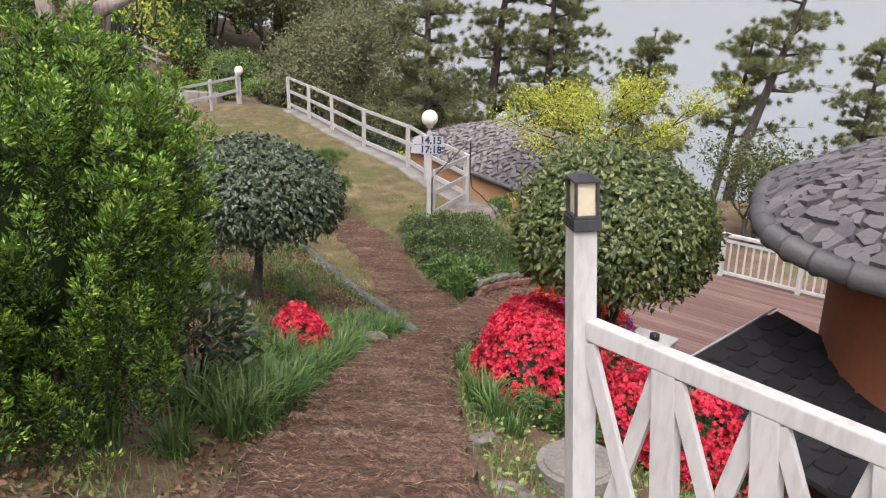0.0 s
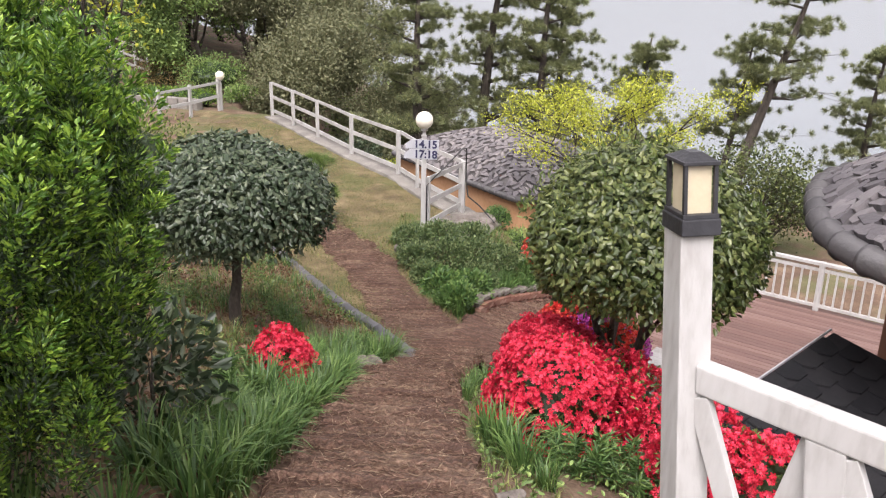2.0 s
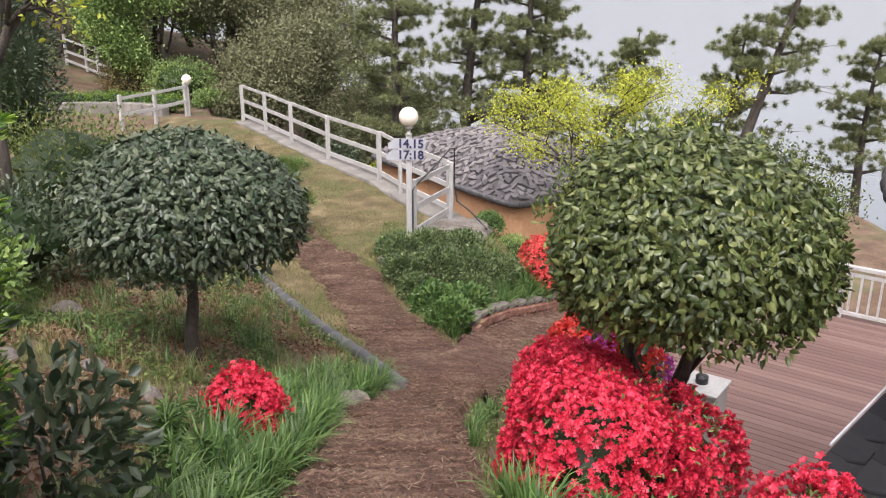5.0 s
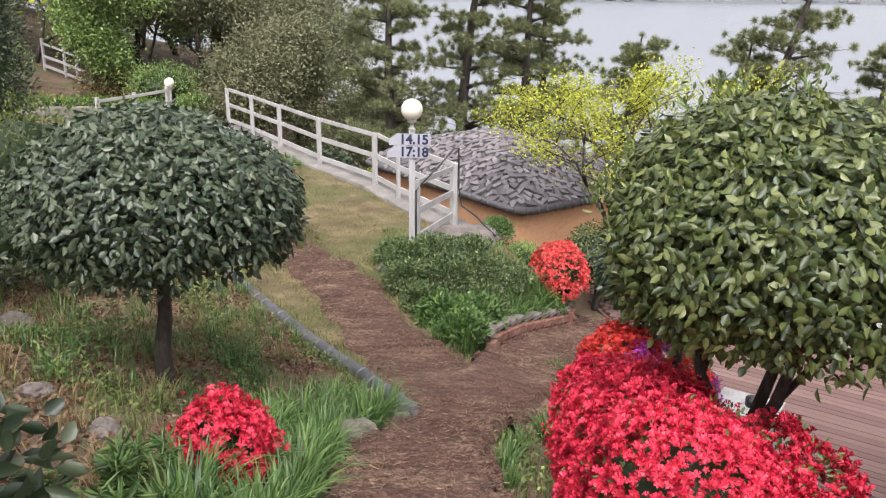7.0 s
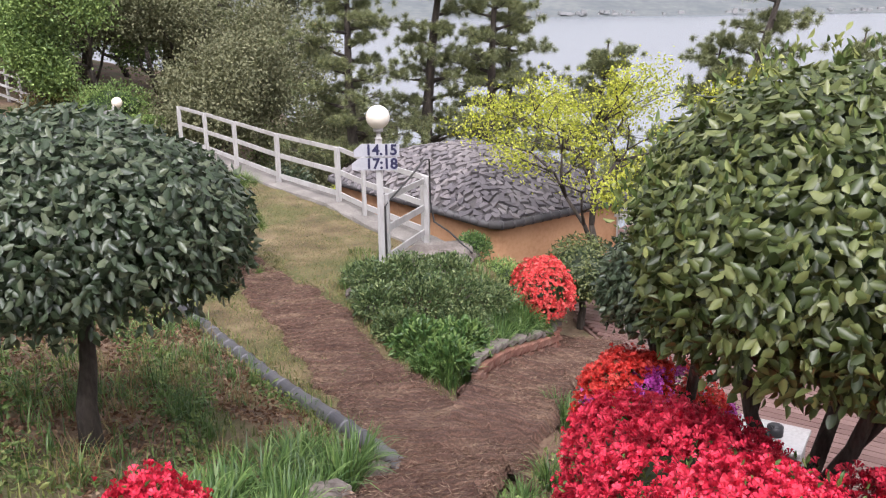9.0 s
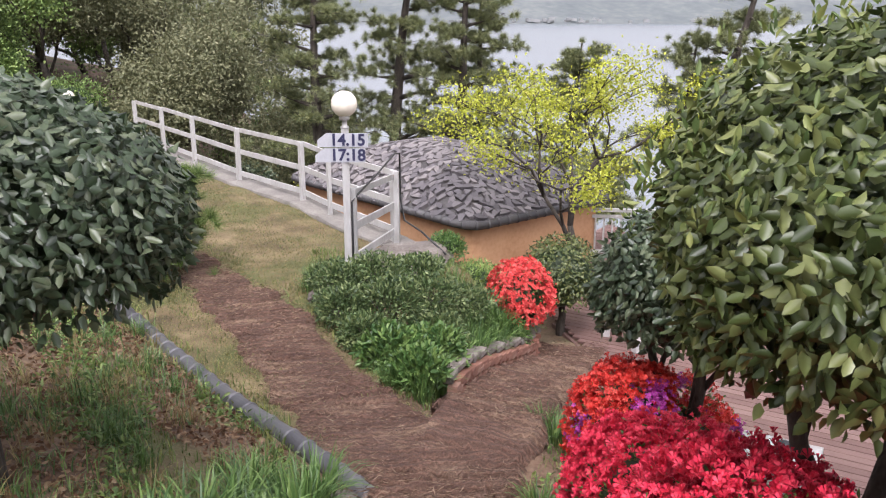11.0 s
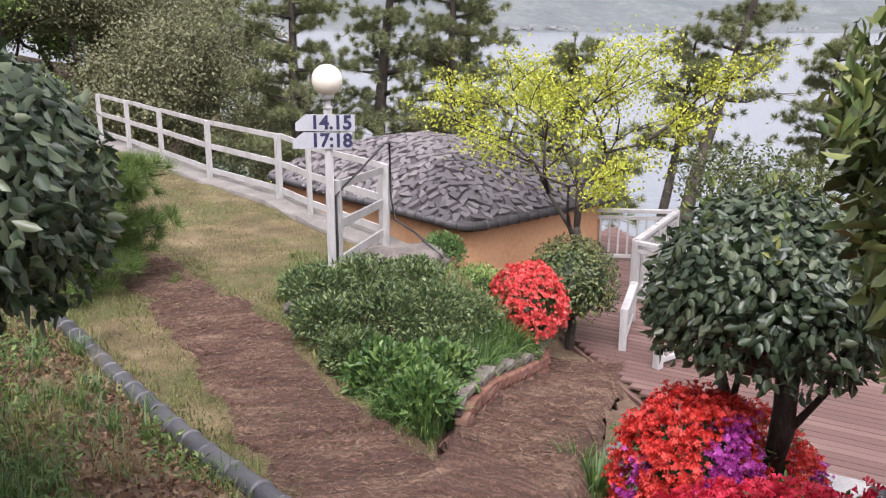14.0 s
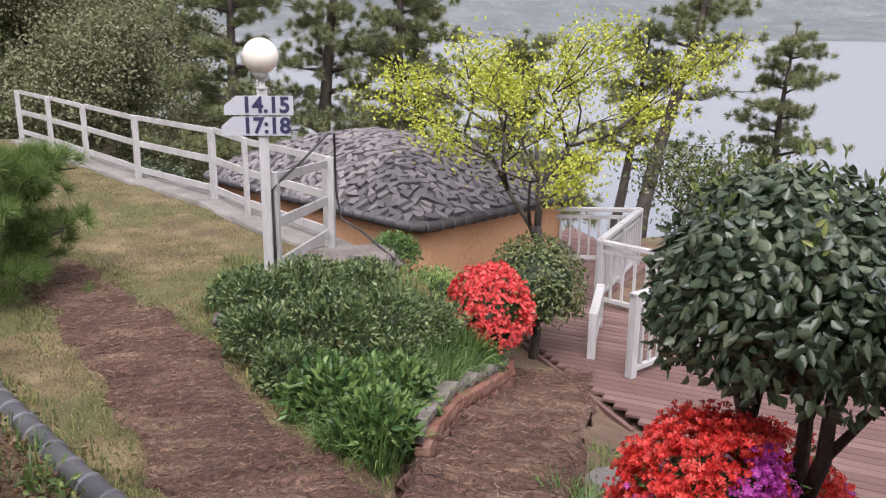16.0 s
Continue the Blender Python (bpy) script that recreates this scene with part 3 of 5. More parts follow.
def globe_lamp(x, y, height, radius, label, post_w=0.085):
    g = thing("globe_lamp", (x, y, gz(x, y)), label, "garden lamp", "globe lamps")
    top = height - 2 * radius - 0.13
    part("post", box(bmesh.new(), (0, 0, top / 2 - 0.05), (post_w, post_w, top + 0.1), None, 0.006), M_WHITE, g)
    co, fa = tube([(0, 0, top), (0, 0, top + 0.02), (0, 0, top + 0.03), (0, 0, top + 0.09), (0, 0, top + 0.1), (0, 0, top + 0.15)], [0.05, 0.05, 0.03, 0.028, 0.06, 0.065], 16)
    part("lamp_neck", to_mesh("lamp_neck", co, fa, M_WHITE, True), None, g, "white cast collar")
    bm = bmesh.new()
    bmesh.ops.create_uvsphere(bm, u_segments=32, v_segments=18, radius=radius, matrix=Matrix.Translation((0, 0, height - radius)))
    for fc in bm.faces:
        fc.smooth = True
    part("globe", bm, M_GLOBE, g, "round opal glass globe")
    return g


LAMP = (-0.64, 15.42)
lamp = globe_lamp(*LAMP, 2.27, 0.15, "white timber lamp post with an opal globe")
globe_lamp(-8.3, 29.4, 1.3, 0.15, "small white globe lamp beside a short fence")
globe_lamp(-13.0, 36.0, 2.5, 0.16, "white globe lamp on a tall post by the bank")
thing_sign = thing("sign", (LAMP[0], LAMP[1] - 0.062, gz(*LAMP) + 1.61), "pale arrow boards with navy room numbers", "sign", rz=-6)
for text, z0, shift in (("14.15", 0.1, 0.0), ("17:18", -0.075, -0.03)):
    bm = bmesh.new()
    v = [bm.verts.new((a + shift, 0, b + z0)) for a, b in ((-0.32, 0.0), (-0.22, 0.08), (0.26, 0.08), (0.26, -0.08), (-0.32, -0.08))]
    face = bm.faces.new(v)
    made = bmesh.ops.extrude_face_region(bm, geom=[face])["geom"]
    bmesh.ops.translate(bm, verts=[g for g in made if isinstance(g, bmesh.types.BMVert)], vec=(0, 0.022, 0))
    bmesh.ops.recalc_face_normals(bm, faces=bm.faces)
    board = part("board", bm, M_SIGN, thing_sign)
    cu = bpy.data.curves.new("numbers", "FONT")
    cu.body, cu.size, cu.extrude, cu.align_x, cu.align_y, cu.offset = text, 0.185, 0.002, "CENTER", "CENTER", 0.006
    tmp = bpy.data.objects.new("numbers", cu)
    me = bpy.data.meshes.new_from_object(tmp)
    bpy.data.objects.remove(tmp)
    me.materials.append(M_LETTER)
    part("lettering", me, None, board, "navy numbers " + text, at=pose(0.03, -0.004, z0, 90, 0, 0))
cable = thing("cable", (LAMP[0] + 0.06, LAMP[1], gz(*LAMP)), "black cable looped along the lamp post and fence", "cable")
co, fa = tube([(0, -0.06, -0.05), (0, -0.065, 0.5), (0, -0.06, 0.98), (0.05, 0.1, 1.02), (0.3, 1.1, 1.08), (0.58, 2.1, 1.2), (0.66, 2.28, 1.18), (0.67, 2.27, 0.5), (0.72, 2.2, 0.2), (0.95, 1.9, 0.1), (1.25, 1.4, -0.1)], [0.014] * 11, 6)
part("wire", to_mesh("wire", co, fa, M_CABLE, True), None, cable)


def cross_railing():
    """The white braced railing that ends at the lantern post."""
    P, far = Vector((0.885, 3.58, 0)), Vector((2.87, 1.57, 0))
    d = (far - P).normalized()
    ang = math.degrees(math.atan2(d.y, d.x))
    r = thing("braced_railing", (P.x, P.y, -1.0), "white painted timber railing with crossed braces", "railing", rz=ang)
    part("post", box(bmesh.new(), (-0.005, 0, 0.805), (0.114, 0.114, 1.91), Matrix.Rotation(radians(61), 4, "Z"), 0.006), M_WHITE, r)
    part("top_rail", box(bmesh.new(), (1.5, 0.005, 1.31), (2.9, 0.075, 0.09), None, 0.008), M_WHITE, r)
    part("bottom_rail", box(bmesh.new(), (1.5, 0.005, 0.16), (2.9, 0.06, 0.08), None, 0.008), M_WHITE, r)
    for k in range(1, 6):
        x = 0.47 * k
        part("baluster", box(bmesh.new(), (x, 0, 0.7), (0.12, 0.06, 1.13), None, 0.005), M_WHITE, r)
    for k in range(6):
        x0, x1 = 0.47 * k + 0.055, 0.47 * (k + 1) - 0.045
        part("brace", beam((x0, -0.012, 1.25), (x1, -0.012, 0.22), 0.03, 0.078, 0.004), M_WHITE, r)
        part("brace", beam((x0, 0.022, 0.22), (x1, 0.022, 1.25), 0.03, 0.078, 0.004), M_WHITE, r)
    part("deck_edge", box(bmesh.new(), (1.5, -0.3, 0.03), (3.2, 0.9, 0.1), None, 0.006), M_DECK, r, "brown timber landing")
    # the post has settled and leans
    lean = Matrix(((1, 0, -0.043, 0), (0, 1, 0.2, 0), (0, 0, 1, 0), (0, 0, 0, 1)))
    lean_r = Matrix.Rotation(radians(-ang), 4, "Z") @ lean @ Matrix.Rotation(radians(ang), 4, "Z")
    for ch in r.children:
        ch.data.transform(Matrix.Translation((0, 0, 1.73)) @ lean_r @ Matrix.Translation((0, 0, -1.73)))
    L = thing("lantern", (P.x, P.y, 0.762), "black framed lantern with cream glass", "lantern", rz=ang + 61)
    part("collar", box(bmesh.new(), (0, 0, 0.035), (0.135, 0.135, 0.07), None, 0.006), M_BLACK, L)
    part("ledge", box(bmesh.new(), (0, 0, 0.078), (0.125, 0.125, 0.018), None, 0.003), M_BLACK, L)
    part("glass", box(bmesh.new(), (0, 0, 0.185), (0.088, 0.088, 0.2), None, 0.003), M_CREAM, L, "cream frosted glass")
    for sx in (-1, 1):
        for sy in (-1, 1):
            part("frame_bar", box(bmesh.new(), (sx * 0.052, sy * 0.052, 0.185), (0.012, 0.012, 0.2)), M_BLACK, L)
    bm = box(bmesh.new(), (0, 0, 0.292), (0.128, 0.128, 0.016), None, 0.003)
    bmesh.ops.create_cone(bm, cap_ends=True, segments=4, radius1=0.085, radius2=0.03, depth=0.03, matrix=Matrix.Translation((0, 0, 0.314)) @ Matrix.Rotation(radians(45), 4, "Z"))
    part("cap", bm, M_BLACK, L)
    lean_l = Matrix.Rotation(radians(-ang - 61), 4, "Z") @ lean @ Matrix.Rotation(radians(ang + 61), 4, "Z") @ Matrix.Diagonal((1, 1, 0.75, 1))
    for ch in L.children:
        ch.data.transform(lean_l)


cross_railing()

# round concrete cover and kerb stones by the steps
for name, at, r in (("manhole_cover", (1.08, 4.55, -1.17), 0.27), ("stepping_stone", (1.75, 13.0, -3.9), 0.2)):
    bm = bmesh.new()
    bmesh.ops.create_cone(bm, cap_ends=True, segments=28, radius1=r, radius2=r * 0.98, depth=0.5, matrix=Matrix.Translation((0, 0, -0.2)))
    bmesh.ops.create_cone(bm, cap_ends=True, segments=28, radius1=r * 0.82, radius2=r * 0.8, depth=0.02, matrix=Matrix.Translation((0, 0, 0.052)))
    tagged(part(name, bm, M_CONC, None, at=pose(*at)), "round grey concrete cover beside the steps", "cover")


def rock(x, y, size, label="weathered grey stone beside the path", sink=0.3, z=None):
    bm = bmesh.new()
    bmesh.ops.create_icosphere(bm, subdivisions=3, radius=1)
    s = random.uniform(0, 50)
    for v in bm.verts:
        f = 1 + 0.35 * noise.noise(v.co * 1.3 + Vector((s, 0, 0))) + 0.1 * noise.noise(v.co * 4 + Vector((0, s, 0)))
        v.co = Vector((v.co.x * size[0], v.co.y * size[1], v.co.z * size[2])) * f
    zz = gz(x, y) if z is None else z
    tagged(part("rock", bm, M_STONE, None, at=pose(x, y, zz + size[2] * (1 - 2 * sink), 0, 0, random.uniform(0, 360))), label, "rock", "garden rocks")


for x, y, s in ((-0.62, 10.55, (0.12, 0.16, 0.12)), (-0.95, 9.6, (0.2, 0.25, 0.2)), (-0.95, 14.9, (0.1, 0.26, 0.09)), (-0.75, 14.35, (0.08, 0.16, 0.07)), (-2.9, 8.6, (0.13, 0.1, 0.06)), (-2.3, 8.2, (0.1, 0.12, 0.06)),
                (-3.9, 10.3, (0.2, 0.16, 0.13)), (-3.3, 8.1, (0.13, 0.1, 0.06)), (0.1, 16.4, (0.5, 0.55, 0.12)), (-0.1, 16.9, (0.45, 0.4, 0.12)), (0.35, 17.1, (0.4, 0.45, 0.16)), (0.66, 4.0, (0.07, 0.16, 0.04)), (0.42, 5.2, (0.16, 0.06, 0.05)), (-0.1, 15.8, (0.35, 0.3, 0.12))):
    rock(x, y, s)


def pipe_kerb():
    """Jointed grey pipes laid along the terrace path."""
    k = thing("kerb", (-1.3, 12.4, -3.3), "dark grey jointed pipe kerb along the path", "kerb")
    line = [(-0.42, 10.85), (-0.65, 11.2), (-1.05, 11.78), (-1.45, 12.3), (-1.75, 12.72), (-2.06, 13.2), (-2.47, 13.82), (-3.0, 14.7), (-3.6, 15.6), (-4.2, 16.4)]
    pts = []
    for (ax, ay), (bx, by) in zip(line, line[1:]):
        n = max(1, round(math.hypot(bx - ax, by - ay) / 0.27))
        pts += [(ax + (bx - ax) * i / n, ay + (by - ay) * i / n) for i in range(n)]
    o = Vector((-1.3, 12.4, -3.3))
    for a, b in zip(pts, pts[1:]):
        A, B = Vector((*a, -3.315)) - o, Vector((*b, -3.315)) - o
        d = B - A
        co, fa = tube([A, A + d * 0.06, A + d * 0.07, B - d * 0.02], [0.092, 0.092, 0.083, 0.08], 16)
        part("pipe", to_mesh("pipe", co, fa, M_PIPE, True), None, k)


pipe_kerb()


def brick_wall():
    """Low curved garden wall of red brick with stone coping, stepping down beside the lower walk."""
    w = thing("wall_bed", (0.8, 14.3, -3.6), "low curved red brick bed wall with stone coping", "wall", kind="structure")
    o = Vector((0.8, 14.3, -3.6))
    me = box(bmesh.new(), (0, 0, 0), (0.2, 0.1, 0.055), None, 0.004)
    shared = bpy.data.meshes.new("brick")
    me.to_mesh(shared)
    me.free()
    shared.materials.append(M_BRICK)
    cap = bpy.data.meshes.new("coping")
    me = box(bmesh.new(), (0, 0, 0), (0.36, 0.17, 0.07), None, 0.015)
    me.to_mesh(cap)
    me.free()
    cap.materials.append(M_STONE)
    n = 24
    for i in range(n):
        y = 12.9 + (17.0 - 12.9) * i / n
        x = float(np.interp(y, BANK_Y, BANK_X)) + 0.05
        y2 = y + 0.17
        x2 = float(np.interp(y2, BANK_Y, BANK_X)) + 0.05
        base, top = float(lower_z(x + 0.1, y)) - 0.1, min(-3.42, float(lower_z(x + 0.1, y)) + 0.32)
        rows = max(2, int((top - base) / 0.065))
        a = math.degrees(math.atan2(y2 - y, x2 - x))
        for r in range(rows):
            s = 0.5 if r % 2 else 0.0
            part("brick", shared, None, w, at=Matrix.Translation(Vector((x + (x2 - x) * s, y + 0.17 * s, top - 0.065 * r)) - o) @ pose(random.uniform(-0.006, 0.006), 0, 0, 0, random.uniform(4, 8), a + random.uniform(-2, 2)))
        if i % 2 == 0:
            part("coping", cap, None, w, at=Matrix.Translation(Vector((x - 0.05, y + 0.12, top + 0.066)) - o) @ pose(0, 0, 0, random.uniform(-3, 3), 7, a + random.uniform(-4, 4)))


brick_wall()

# concrete kerb under the terrace fence
kerb = thing("trim", (0, 17.8, -3.4), "rough grey concrete kerb under the fence", "kerb", kind="structure")
for (ax, ay), (bx, by) in zip([(0.45, 17.2)] + FENCE, FENCE):
    a, b = Vector((ax, ay, gz(ax, ay) + 0.0)), Vector((bx, by, gz(bx, by) + 0.0))
    bm = beam(a - Vector((0, 17.8, -3.4)), b - Vector((0, 17.8, -3.4)), 0.55, 0.16, 0.05)
    bmesh.ops.subdivide_edges(bm, edges=bm.edges[:], cuts=2, use_grid_fill=True)
    for v in bm.verts:
        v.co += Vector((1, 1, 1)) * 0.03 * noise.noise(v.co * 3)
    part("concrete", bm, M_CONC, kerb)

# round stone seat wall and hedge beyond the far fence
ring = thing("wall_ring", (-11.2, 29.6, gz(-11.2, 29.6)), "low curved grey stone wall before a hedge", "wall", kind="structure")
for i in range(12):
    u = -2.4 + i * 0.4
    bm = box(bmesh.new(), (u, -0.12 * u * u + 0.3, 0.12), (0.395, 0.3, 0.5), Matrix.Rotation(-0.24 * u, 4, "Z"), 0.03)
    part("block", bm, M_CONC, ring)


# ---------------------------------------------------------------- deck and its railings
DECK_Z = -4.7


def inside(x, y, poly):
    c = False
    for (ax, ay), (bx, by) in zip(poly, poly[1:] + poly[:1]):
        if (ay > y) != (by > y) and x < (bx - ax) * (y - ay) / (by - ay) + ax:
            c = not c
    return c


def build_deck():
    d = thing("deck", (6, 15, DECK_Z), "reddish brown timber deck boards, weathered", "deck", kind="structure")
    poly = [(3.0, 10.5), (3.6, 13.5), (2.75, 16.75), (2.55, 18.2), (3.0, 20.5), (4.2, 23.0), (5.2, 24.2), (5.6, 21.2), (4.0, 19.3), (5.6, 17.6), (12.5, 12.7), (11.0, 9.5)]
    ang = radians(-36)
    ca, sa = math.cos(ang), math.sin(ang)
    turned = [((x - 6) * ca + (y - 15) * sa, -(x - 6) * sa + (y - 15) * ca) for x, y in poly]
    v, wide = min(p[1] for p in turned), 0.135
    while v < max(p[1] for p in turned):
        mid, cuts = v + wide / 2, []
        for (ax, ay), (bx, by) in zip(turned, turned[1:] + turned[:1]):
            if (ay > mid) != (by > mid):
                cuts.append(ax + (bx - ax) * (mid - ay) / (by - ay))
        cuts.sort()
        for a, b in zip(cuts[::2], cuts[1::2]):
            if b - a > 0.1:
                bm = box(bmesh.new(), (0, 0, 0), (b - a, wide - 0.012, 0.035), None, 0.004)
                part("deck_board", bm, M_DECK, d, at=pose(0, 0, 0, 0, 0, -36) @ Matrix.Translation(((a + b) / 2, mid, -0.018 + random.uniform(-0.002, 0.002))))
        v += wide
    fascia = box(bmesh.new(), (0, 0, 0), (0.05, 2.6, 0.2), None, 0.005)
    part("fascia", fascia, M_DECK, d, at=pose(2.72 - 6, 16.7 - 15, -0.14, 0, 0, 10))


build_deck()


def baluster_rail(a, b, height=0.95, base=DECK_Z, gap=0.16, label="white timber baluster railing on the deck", lantern=False):
    r = thing("deck_railing", (*a, base), label, "railing", "deck railings", rz=turn_to(a, b))
    n = math.dist(a, b)
    posts = max(1, round(n / 1.6))
    for i in range(posts + 1):
        part("post", box(bmesh.new(), (n * i / posts, 0, height / 2 + 0.02), (0.1, 0.1, height + 0.04), None, 0.006), M_WHITE, r)
    part("top_rail", box(bmesh.new(), (n / 2, 0, height), (n + 0.1, 0.11, 0.06), None, 0.006), M_WHITE, r)
    part("mid_rail", box(bmesh.new(), (n / 2, 0, height - 0.13), (n, 0.05, 0.06), None, 0.004), M_WHITE, r)
    part("bottom_rail", box(bmesh.new(), (n / 2, 0, 0.1), (n, 0.06, 0.06), None, 0.004), M_WHITE, r)
    k = int(n / gap)
    for i in range(1, k):
        part("baluster", box(bmesh.new(), (n * i / k, 0, height / 2 - 0.01), (0.035, 0.035, height - 0.25)), M_WHITE, r)
    return r


baluster_rail((5.6, 17.45), (12.3, 12.6))
baluster_rail((3.95, 21.6), (5.4, 21.3))
baluster_rail((5.4, 21.25), (3.98, 19.3))
baluster_rail((3.98, 19.25), (4.55, 18.5))
baluster_rail((3.4, 16.6), (4.7, 17.35), 1.0)
baluster_rail((3.15, 17.25), (3.65, 18.35), 0.55, label="low white timber rail beside the deck step")


def chest():
    """White box unit on the deck with a black round vent."""
    c = thing("cooler_box", (3.02, 11.72, -4.95), "white painted box unit with a round black vent", "box", rz=-35)
    part("body", box(bmesh.new(), (0, 0, 0.66), (0.6, 0.5, 1.32), None, 0.01), M_WHITE, c)
    part("lid", box(bmesh.new(), (0, 0, 1.34), (0.66, 0.56, 0.04), None, 0.01), M_WHITE, c)
    co, fa = tube([(0.05, 0.0, 1.36), (0.05, 0.0, 1.45), (0.05, 0.0, 1.46), (0.05, 0.0, 1.44)], [0.075, 0.075, 0.06, 0.055], 18)
    part("vent", to_mesh("vent", co, fa, M_BLACK, True), None, c, "short black round vent")


chest()


# ---------------------------------------------------------------- houses with stone roofs
def stone_roof(parent, roof, span, cover, size, near, rng, name="slate"):
    """Irregular flat stones laid over a curved roof. roof(u, v) gives place and normal; cover tells whether u, v lies on it."""
    shapes = []
    for k in range(10):
        n = rng.integers(5, 8)
        ang = np.sort(rng.uniform(0, 2 * math.pi, n) * 0.35 + np.linspace(0, 2 * math.pi, n, endpoint=False))
        rad = rng.uniform(0.75, 1.15, n)
        top = [(math.cos(a) * r * size * 0.72, math.sin(a) * r * size * 0.5, 0.035) for a, r in zip(ang, rad)]
        low = [(x * 1.04, y * 1.04, -0.03) for x, y, z in top]
        co = low + top
        fa = [tuple(range(n, 2 * n))] + [(i, (i + 1) % n, n + (i + 1) % n, n + i) for i in range(n)]
        shapes.append((co, fa))
    meshes = [to_mesh(name, c, f, M_SLATE) for c, f in shapes]
    rest_co, rest_fa, count = [], [], 0
    nu, nv = int(span[0] / (size * 1.05)), int(span[1] / (size * 0.7))
    for j in range(nv):
        for i in range(nu):
            u = (i + 0.5 * (j % 2) + rng.uniform(-0.25, 0.25)) / nu * 2 - 1
            v = (j + rng.uniform(-0.25, 0.25)) / nv * 2 - 1
            if not cover(u, v):
                continue
            p, nor = roof(u, v)
            q = nor.to_track_quat("Z", "Y").to_matrix().to_4x4()
            m = Matrix.Translation(p + nor * rng.uniform(0.0, 0.02)) @ q @ pose(0, 0, 0, rng.uniform(-7, 7), rng.uniform(-7, 7), rng.uniform(0, 360))
            if count < 300 and near(p):
                part(name, meshes[int(rng.integers(10))], None, parent, at=m)
                count += 1
            else:
                c, f = shapes[int(rng.integers(10))]
                o = len(rest_co)
                rest_co += [tuple(m @ Vector(x)) for x in c]
                rest_fa += [tuple(a + o for a in g) for g in f]
    if rest_co:
        tagged(part("slate_field", to_mesh("slate_field", rest_co, rest_fa, M_SLATE), None, parent, "small grey slates farther up the roof"), kind="stuff")


def dome_house(name, label, centre, rz, half, eave_z, rise, floor_z, wall_mat, power, stone, near, inset, eave_r, sag=0.0, seed=3):
    """A hut with plaster walls and a swelling, rounded stone roof with a rolled tile eave. half: half sizes of the roof in plan."""
    rng = np.random.default_rng(seed)
    h = thing(name, (*centre, floor_z), label, "house", rz=rz)
    ez = eave_z - floor_z
    A, B = half

    def edge(t, f=1.0):
        c, s = math.cos(t), math.sin(t)
        return Vector((A * f * math.copysign(abs(c) ** (2 / power), c), B * f * math.copysign(abs(s) ** (2 / power), s), 0))

    def z_of(u, v):
        r = min((abs(u) ** power + abs(v) ** power) ** (1 / power), 1.0)
        return ez + rise * (1 - r ** 1.9) + sag * (u * u + v * v - 0.8) * r ** 4

    def roof(u, v):
        e = 0.01
        p = Vector((u * A, v * B, z_of(u, v)))
        dx = Vector((e * A, 0, z_of(u + e, v) - p.z))
        dy = Vector((0, e * B, z_of(u, v + e) - p.z))
        return p, dx.cross(dy).normalized()

    dense = np.array([edge(2 * math.pi * i / 20000) for i in range(20001)])
    run = np.concatenate([[0], np.cumsum(np.linalg.norm(np.diff(dense, axis=0), axis=1))])

    def evenly(count, f=1.0):
        at = np.linspace(0, run[-1], count, endpoint=False)
        return [Vector((float(np.interp(q, run, dense[:, 0])) * f, float(np.interp(q, run, dense[:, 1])) * f, 0)) for q in at]

    n = 120
    loop_in, loop_wall = evenly(n), evenly(n, 1 - inset)
    # walls, with thickness
    co, fa = [], []
    for f, z in ((1.0, 0), (1.0, ez + 0.05), (0.93, ez + 0.05), (0.93, 0)):
        co += [(p.x * f, p.y * f, z) for p in loop_wall]
    for k in range(4):
        for i in range(n):
            j = (i + 1) % n
            fa.append((k * n + i, k * n + j, ((k + 1) % 4) * n + j, ((k + 1) % 4) * n + i))
    part("wall", to_mesh("wall", co, fa, wall_mat), None, h)
    # roof bed
    co, fa, rings = [], [], 16
    for k in range(rings + 1):
        f = k / rings
        for p in loop_in:
            co.append((p.x * f, p.y * f, z_of(p.x * f / A, p.y * f / B) - 0.012))
    for k in range(rings):
        for i in range(n):
            j = (i + 1) % n
            fa.append((k * n + i, k * n + j, (k + 1) * n + j, (k + 1) * n + i))
    o = len(co)
    co += [(p.x * 0.99, p.y * 0.99, ez - 0.12) for p in loop_in] + [(p.x * (1 - inset), p.y * (1 - inset), ez + 0.04) for p in loop_in]
    for i in range(n):
        j = (i + 1) % n
        fa += [(rings * n + i, rings * n + j, o + j, o + i), (o + i, o + j, o + n + j, o + n + i)]
    r = part("roof", to_mesh("roof", co, fa, M_SLATEBED), None, h)
    stone_roof(r, roof, (2 * A, 2 * B), lambda u, v: (abs(u) ** power + abs(v) ** power) < 0.94, stone, near, rng)
    # rolled eave of round tiles
    marks = evenly(int(run[-1] / (eave_r * 3.1)))
    for a, b in zip(marks, marks[1:] + marks[:1]):
        za, zb = z_of(a.x / A, a.y / B) - 0.03, z_of(b.x / A, b.y / B) - 0.03
        P, Q = Vector((a.x, a.y, za)), Vector((b.x, b.y, zb))
        c, f = tube([P, P.lerp(Q, 0.1), P.lerp(Q, 0.12), P.lerp(Q, 1.04)], [eave_r * 1.12, eave_r * 1.12, eave_r, eave_r * 0.95], 12)
        part("eave_tile", to_mesh("eave_tile", c, f, M_EAVE, True), None, r)
    return h


